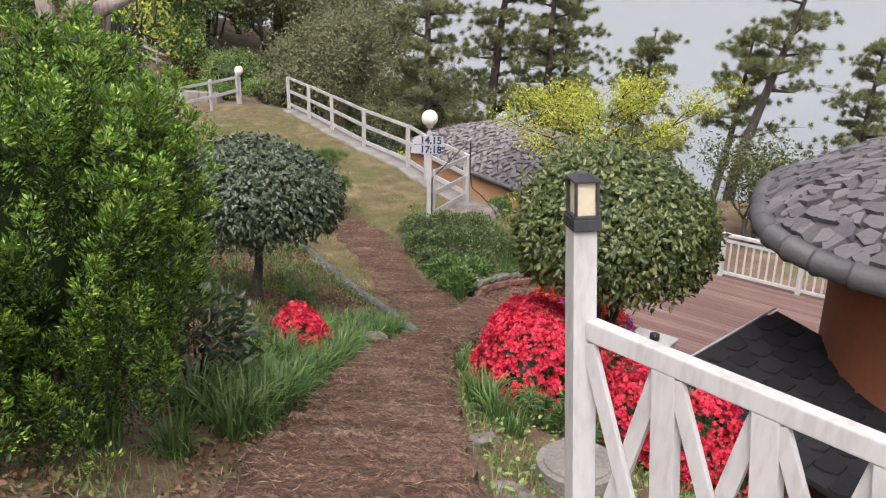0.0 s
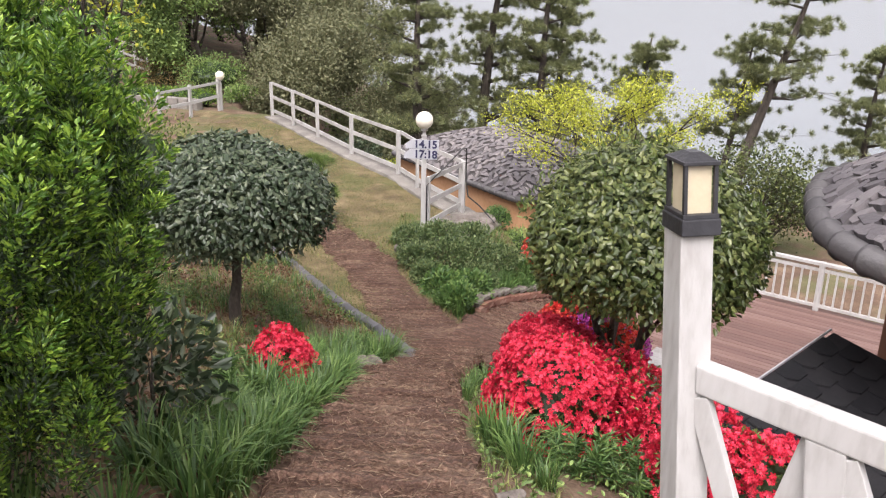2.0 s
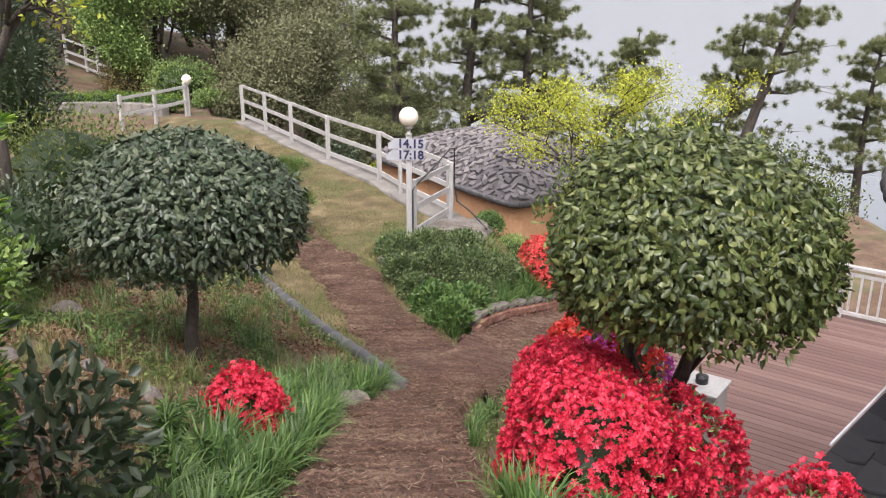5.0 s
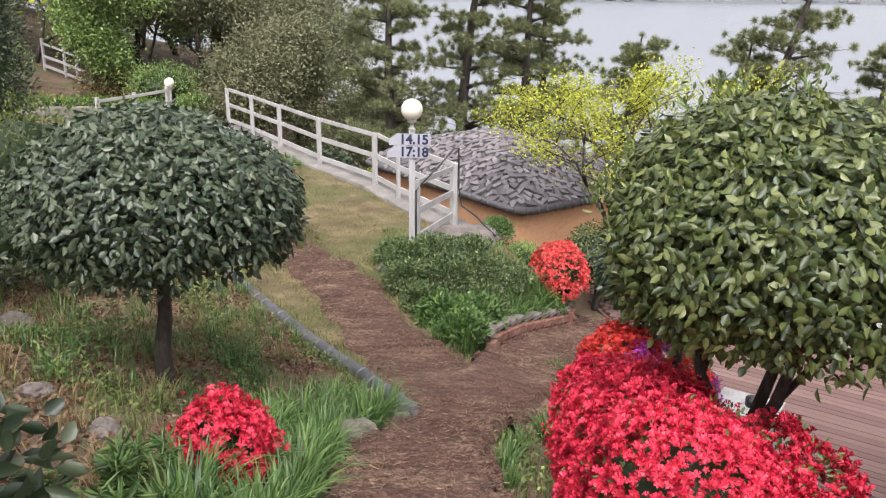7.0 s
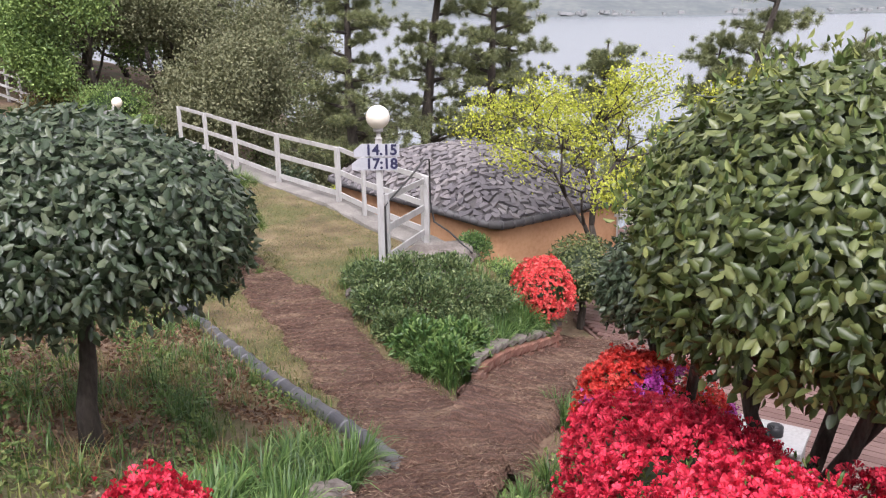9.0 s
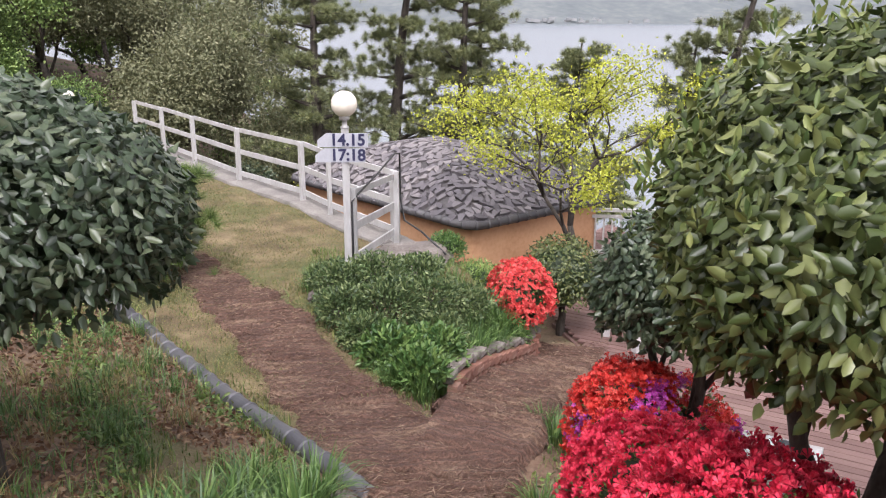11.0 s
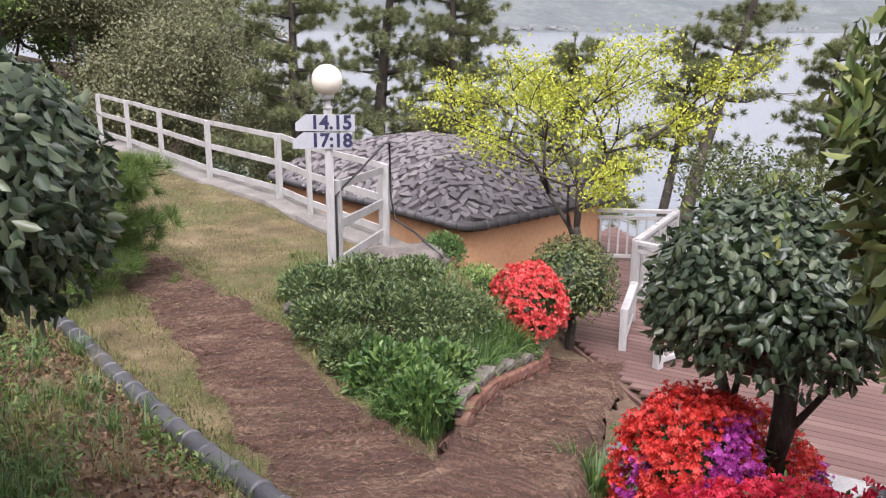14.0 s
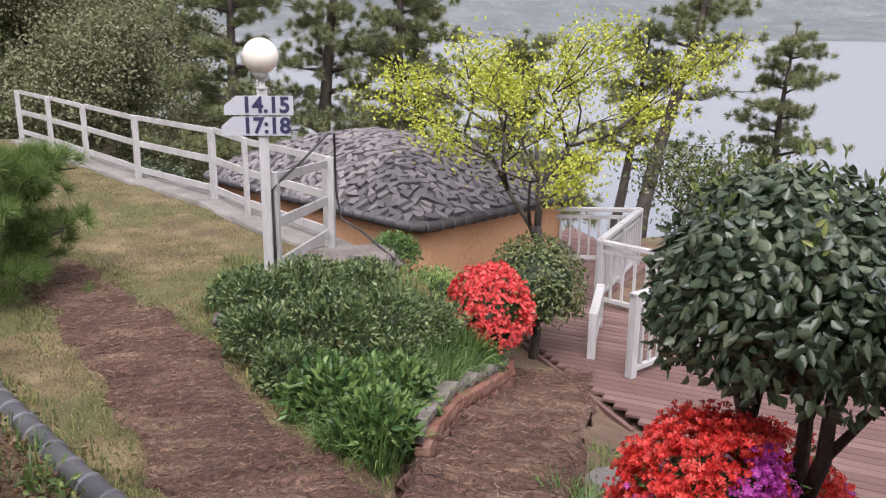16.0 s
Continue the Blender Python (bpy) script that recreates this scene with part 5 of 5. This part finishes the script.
pine(14.5, 32, gz(14.5, 32), -gz(14.5, 32) - 0.6, (0.3, 0.2), 1.7, 108, "dark pine on the slope above the sea", 0.4, 22)
pine(5.3, 26.5, gz(5.3, 26.5), -gz(5.3, 26.5) - 3.6, (0.5, 0.3), 1.2, 109, "small crooked pine behind the deck", 0.35, 18)
pine(-3.2, 16.2, gz(-3.2, 16.2), 1.35, (0.1, 0.1), 0.8, 110, "bushy bright green young pine by the path", 0.02, 30, M_PINEBR, 0.17, 130, 0.005)


def broad_tree(x, y, base, height, crown_r, mat, seed, label, n=5200, size=0.12, first=0.35, bark=M_BARK, stems=1, name="tree", spread=0.35, per=60, group="trees"):
    """A leafy tree: forked limbs that end in loose sprays of leaves."""
    rng = np.random.default_rng(seed)
    t = thing(name, (x, y, base), label, "tree", group)
    runs, tips = [], []

    def grow(p, d, L, r, level):
        q = p + d * L
        m = (p + q) / 2 + rng.normal(size=3) * L * 0.06
        runs.append(([tuple(p), tuple(m), tuple(q)], [r, r * 0.8, r * 0.6]))
        if level == 0:
            tips.append(q)
            tips.append(m)
            return
        if level == 1:
            tips.append(q)
        for k in range(3):
            grow(q if k else m, unit(d + rng.normal(size=3) * 0.55 * np.array([1, 1, 0.6]) + np.array([0, 0, 0.08])), L * rng.uniform(0.6, 0.85), r * 0.58, level - 1)

    for k in range(stems):
        d0 = unit(np.array([rng.normal() * 0.15, rng.normal() * 0.15, 1]))
        grow(np.array([0.1 * k, 0, -0.2]), d0, height * first, 0.017 * height + 0.02, 4)
    tips = np.array(tips)
    lo, hi = tips.min(0), tips.max(0)
    centre = np.array([0, 0, 0])
    sx = crown_r / max(np.abs(tips[:, :2]).max(), 1e-3)
    sz = height / max(hi[2], 1e-3)
    sc = np.array([sx, sx, sz])
    runs = [([tuple(np.array(p) * sc) for p in pts], rad) for pts, rad in runs]
    part("trunk", tubes("trunk", runs, bark, 6), None, t)
    per = max(4, n // len(tips))
    at = np.repeat(tips * sc, per, 0)
    at = at + rng.normal(size=at.shape) * spread * crown_r * 0.3
    part("crown", leaves("crown", at, unit(rng.normal(size=at.shape) + np.array([0, 0, 0.2])), size, size * 0.55, mat, rng), None, t)
    return t


broad_tree(3.3, 19.3, gz(3.3, 19.3), -gz(3.3, 19.3) - 0.75, 3.0, M_LIME, 120, "spring tree with fresh lime yellow leaves", 9500, 0.06, 0.26, M_BARK, 1, "lime_tree", 0.16)
broad_tree(8.0, 24, gz(8, 24), -gz(8, 24) - 3.2, 2.6, M_CAMEL2, 121, "rounded olive shrub above the deck railing", 6500, 0.1, 0.25, stems=3)
broad_tree(-4.0, 27.5, gz(-4, 27.5), 2.3, 1.35, M_CAMEL, 122, "dark rounded camellia behind the terrace fence", 5200, 0.11, 0.22, stems=3)
broad_tree(-2.2, 27.6, gz(-2.2, 27.6), 1.8, 1.1, M_LIME, 123, "small yellow green shrub behind the fence", 1600, 0.07, 0.25, stems=2)
wood = [broad_tree(-6.3, 33.5, gz(-6.3, 33.5), 6.4, 3.0, M_WOOD1, 124, "tall tree with grey green spring foliage", 30000, 0.115, 0.3, spread=0.4),
        broad_tree(-10.2, 35.0, gz(-10.2, 35), 6.0, 2.8, M_WOOD2, 125, "mid green woodland tree behind the garden", 30000, 0.115, 0.28, spread=0.4),
        broad_tree(-8.0, 38.0, gz(-8, 38), 7.5, 3.2, M_WOOD1, 126, "tall tree with grey green spring foliage", 30000, 0.12, 0.3, spread=0.4)]
for k, (x, y, s) in enumerate(((-3.4, 34.5, 1.0), (-4.6, 38, 1.1), (-12.5, 40, 1.15), (-15.5, 42, 1.2), (-11, 44, 1.3), (-19, 40, 1.1), (-7, 45, 1.3), (-18, 46, 1.3), (-23, 44, 1.3), (-2.2, 40, 1.0), (-14, 50, 1.4), (-24, 37, 1.2), (-27, 48, 1.5), (-20, 33, 1.0), (-4, 50, 1.4), (-9, 52, 1.5), (-21, 54, 1.5), (-32, 42, 1.5), (-11.8, 37.2, 0.95), (-16.5, 38.6, 1.0))):
    copy_thing(wood[k % 3], pose(x, y, gz(x, y), 0, 0, 67 * k) @ Matrix.Diagonal((s, s, s, 1)))
pine(-9.5, 40, gz(-9.5, 40), 8.5, (0.4, 0.3), 2.6, 130, "tall pine among the woodland trees", 0.25, 40)
pine(-14.0, 39, gz(-14, 39), 8.0, (-0.4, 0.3), 2.6, 131, "tall pine among the woodland trees", 0.25, 40)
for k, (x, y, r, m, lab) in enumerate(((-9.6, 33, (1.4, 1.2, 0.8), M_WOOD2, "bright green rounded shrub at the wood edge"), (-7.0, 31.2, (1.3, 1.0, 0.6), M_WOOD3, "bronze leaved shrub behind the fence"), (-5.2, 30.4, (1.1, 0.9, 0.6), M_WOOD3, "bronze leaved shrub behind the fence"), (-11.8, 34.2, (1.2, 1.0, 0.7), M_WOOD3, "bronze green shrub below the bank fence"),
                                       (-3.0, 30.0, (1.2, 1.0, 0.9), M_WOOD2, "green shrub behind the terrace fence"), (-8.2, 31.6, (0.6, 0.5, 0.35), M_WOOD2, "small green shrub by the globe lamp"), (-15.5, 33, (1.5, 1.2, 1.0), M_WOOD2, "green shrub beyond the ring wall"))):
    leafy("wood_shrub", x, y, r, m, 140 + k, 3200, 0.08, lab)
for i in range(9):
    a = radians(165 + i * 19)
    x, y = -13.4 + i * 0.55, 30.9 - 0.05 * (i - 4) ** 2
    leafy("hedge_plant", x, y, (0.55, 0.45, 0.32), M_BOX, 160 + i, 700, 0.06, "low clipped green hedge above the ring wall", "hedge", group="hedge")

# bleached dead trunk leaning behind the tall shrub
dead = thing("dead_trunk", (-3.6, 7.0, gz(-3.6, 7.0)), "bleached forked dead tree trunk", "dead tree")
rngd = np.random.default_rng(9)
part("trunk", tubes("trunk", [([(0, 0, -0.2), (0.1, 0, 1.0), (0.2, 0, 2.1), (0.42, 0, 2.4), (0.75, 0.05, 2.55), (1.1, 0.1, 2.72)], [0.14, 0.12, 0.11, 0.09, 0.07, 0.06]),
                              ([(0.26, 0, 2.15), (0.3, 0.05, 2.5), (0.22, 0.1, 3.0)], [0.09, 0.07, 0.05]), ([(0.45, 0.0, 2.4), (0.58, -0.05, 2.58), (0.75, -0.1, 2.66)], [0.07, 0.06, 0.05])], M_PALEBARK, 12, 0.12, rngd), None, dead)
broad_tree(-5.4, 12.3, gz(-5.4, 12.3), 5.6, 1.3, M_LIME, 170, "tree with sparse yellow spring leaves on the bank", 240, 0.09, 0.8)
cyp = leafy("cypress", -7.4, 17.0, (0.75, 0.75, 2.4), M_CAMEL, 171, 5200, 0.09, "dark columnar evergreen at the terrace side", "tree", lift=0.95)

# ---------------------------------------------------------------- ground cover
def scatter(name, label, mat, count, region, length, width, seed, bend=0.9, keep=None, wide=False, lift=0.0, bare=-0.7):
    rng = np.random.default_rng(seed)
    x, y = rng.uniform(region[0], region[1], count), rng.uniform(region[2], region[3], count)
    patch = np.sin(2.3 * x + seed) * np.sin(1.9 * y + 2 * seed) + 0.7 * np.sin(5.1 * x + 2 * y + seed)
    ok = patch > bare
    if keep is not None:
        ok &= keep(x, y)
    x, y = x[ok], y[ok]
    roots = np.stack([x, y, land(x, y) - 0.01 + lift], 1)
    if wide:
        way = rng.normal(size=roots.shape) * np.array([1, 1, 0.5]) + np.array([0, 0, 0.35 if lift == 0 else 0.05])
        me = leaves(name, roots + np.array([0, 0, 1]) * rng.uniform(0.0, 0.12 if lift == 0 else 0.02, len(x))[:, None], way, length, width, mat, rng)
    else:
        me = blades(name, roots, rng.normal(size=roots.shape), length, width, mat, rng, bend, 3)
    tagged(new(name, me), label, "ground cover", kind="stuff")


def off_path(x, y):
    main = (x > np.interp(y, EDGE_Y, EDGE_X) - 0.05) & (x < np.interp(y, WALK_Y, WALK_X) + 0.0) & (y < 11)
    up = (x > np.interp(y, UP_V, UPL_X)) & (x < np.interp(y, UP_V, UPR_X)) & (y >= 10.8) & (y < 17.6)
    low = (x > np.interp(y, BANK_Y, BANK_X) - 0.05) & (y > 10.8) & (y < 17)
    return ~(main | up | low)


def bank_left(x, y):
    return (x < np.interp(y, EDGE_Y, EDGE_X) - 0.08) & off_path(x, y)


def bank_right(x, y):
    return (x > np.interp(y, WALK_Y, WALK_X) + 0.05) & (x < 3.2)


def lawn(x, y):
    return off_path(x, y) & (x > np.interp(y, EDGE_Y, EDGE_X) + 0.08) & (x < np.interp(y, BANK_Y, BANK_X) - 0.35) & (y > 10.8)


scatter("grass", "short yellowed lawn grass on the terrace", M_LAWN, 230000, (-8, 1, 11, 28), 0.05, 0.009, 201, keep=lawn)
scatter("grass", "dry straw grass on the terrace", M_DRY, 150000, (-7, 1, 12.5, 27), 0.055, 0.006, 202, keep=lawn, bend=1.6)
scatter("grass", "green weeds and grass on the bank", M_WEED, 30000, (-6, -0.5, 3.0, 15), 0.12, 0.008, 203, keep=bank_left, bare=0.45)
scatter("weeds", "small leafy weeds on the bank", M_WEED, 13000, (-6, -0.5, 3.0, 15), 0.05, 0.026, 204, keep=bank_left, wide=True, bare=0.4)
scatter("weeds", "dense green undergrowth beneath the camellia", M_AZLEAF, 16000, (-6.0, -1.0, 8.8, 15), 0.06, 0.024, 205, keep=bank_left, wide=True, bare=0.15)
scatter("leaf_litter", "dead brown leaves on the soil", M_LITTER, 42000, (-6, -0.5, 2.5, 15), 0.05, 0.028, 206, keep=bank_left, wide=True, lift=0.02)
scatter("grass", "green weeds and grass beside the steps", M_WEED, 12000, (0.2, 3.2, 3.6, 14), 0.13, 0.008, 207, keep=bank_right)
scatter("weeds", "small leafy weeds beside the steps", M_WOOD2, 5000, (0.2, 3.2, 3.6, 14), 0.05, 0.026, 208, keep=bank_right, wide=True)
scatter("grass", "green grass in the raised bed", M_WEED, 9000, (-1.2, 2.0, 12.4, 17.4), 0.14, 0.009, 209, keep=lambda x, y: off_path(x, y) & (x > np.interp(y, UP_V, UPR_X)) & (x < np.interp(y, BANK_Y, BANK_X) - 0.05))
scatter("straw", "loose coir fibres along the path", M_DRY, 5000, (-1.6, 1.6, 2.5, 13), 0.05, 0.003, 210, bend=2.0, keep=lambda x, y: ~off_path(x, y) & (np.abs(x - np.interp(y, EDGE_Y, EDGE_X)) < 0.3), lift=0.03)


def fibre_field(count, region, height, inside_test, seed):
    """Loose strands of coir lying over the matting."""
    rng = np.random.default_rng(seed)
    x, y = rng.uniform(region[0], region[1], count), rng.uniform(region[2], region[3], count)
    ok = inside_test(x, y)
    x, y = x[ok], y[ok]
    z = np.array([height(a, c + 0.035 * math.sin(3.1 * a + c)) for a, c in zip(x, y)])
    way = rng.normal(size=(len(x), 3)) * np.array([1.0, 0.3, 0.1]) + np.array([0, 0, 0.12])
    tagged(new("coir_fibre", leaves("coir_fibre", np.stack([x, y, z + 0.004], 1), way, 0.06, 0.0022, M_FIBRE, rng, 0.1, 0.2)), "loose brown coir fibres over the matting", "fibres", kind="stuff")


fibre_field(26000, (-1, 0.8, 2.2, 11.2), main_height, lambda x, y: (x > np.interp(y, EDGE_Y, EDGE_X) + 0.04) & (x < np.interp(y, WALK_Y, WALK_X) - 0.04), 301)
fibre_field(24000, (-4, 0.8, 11, 17.6), lambda x, y: max(float(land(x, y)), -3.4) + 0.042, lambda x, y: (x > np.interp(y, UP_V, UPL_X)) & (x < np.interp(y, UP_V, UPR_X)), 302)
fibre_field(18000, (0, 3.2, 11, 17), low_height, lambda x, y: (x > np.interp(y, BANK_Y, BANK_X) + 0.1) & (x < np.interp(y, WALK_Y, WALK_X) - 0.04) & (y > 11.5), 303)


def edge_of_mat(x, y):
    near_up = np.minimum(np.abs(x - np.interp(y, UP_V, UPL_X)), np.abs(x - np.interp(y, UP_V, UPR_X)))
    return (near_up < 0.22 + 0.12 * np.sin(3 * y)) & (y > 11.8)


scatter("grass", "lawn grass creeping over the edge of the matting", M_LAWN, 34000, (-4.5, 0.6, 11.8, 18), 0.07, 0.008, 211, keep=edge_of_mat)
scatter("grass", "green weeds along the kerb pipe", M_WEED, 9000, (-4.5, 0.0, 10.8, 16.5), 0.14, 0.009, 212, keep=lambda x, y: np.abs(x - np.interp(y, EDGE_Y, EDGE_X)) < 0.25)
scatter("grass", "green tufts through the dry lawn", M_WEED, 30000, (-8, 1, 11, 28), 0.06, 0.008, 213, keep=lawn)


def tufts(label, mat, count, region, length, width, seed, keep, per=26, spread=0.06):
    """Grass that grows in separate tufts."""
    rng = np.random.default_rng(seed)
    x, y = rng.uniform(region[0], region[1], count), rng.uniform(region[2], region[3], count)
    ok = keep(x, y)
    x, y, big = x[ok], y[ok], rng.uniform(0.5, 1.3, count)[ok]
    x, y = np.repeat(x, per) + rng.normal(size=len(x) * per) * spread, np.repeat(y, per) + rng.normal(size=len(y) * per) * spread
    roots = np.stack([x, y, land(x, y) - 0.01], 1)
    tagged(new("grass_tufts", blades("grass_tufts", roots, rng.normal(size=roots.shape), length * np.repeat(big, per), width, mat, rng, 1.1, 4)), label, "ground cover", kind="stuff")


tufts("long green grass tufts on the bank", M_LILY, 260, (-5, -0.6, 9.0, 14.6), 0.26, 0.008, 401, bank_left)
tufts("pale dry grass tufts on the bank", M_DRY, 160, (-5, -0.6, 5.5, 14.6), 0.26, 0.006, 402, bank_left)
tufts("green grass tufts creeping over the terrace matting", M_WEED, 520, (-4.6, 0.3, 11.3, 18), 0.07, 0.006, 403, lambda x, y: np.minimum(np.abs(x - np.interp(y, UP_V, UPL_X)), np.abs(x - np.interp(y, UP_V, UPR_X))) < 0.42, 22, 0.07)
tufts("long grass in the raised bed", M_LILY, 260, (-1.2, 1.6, 12.5, 16.2), 0.3, 0.009, 404, lambda x, y: off_path(x, y) & (x > np.interp(y, UP_V, UPR_X) + 0.1) & (x < np.interp(y, BANK_Y, BANK_X) - 0.1))
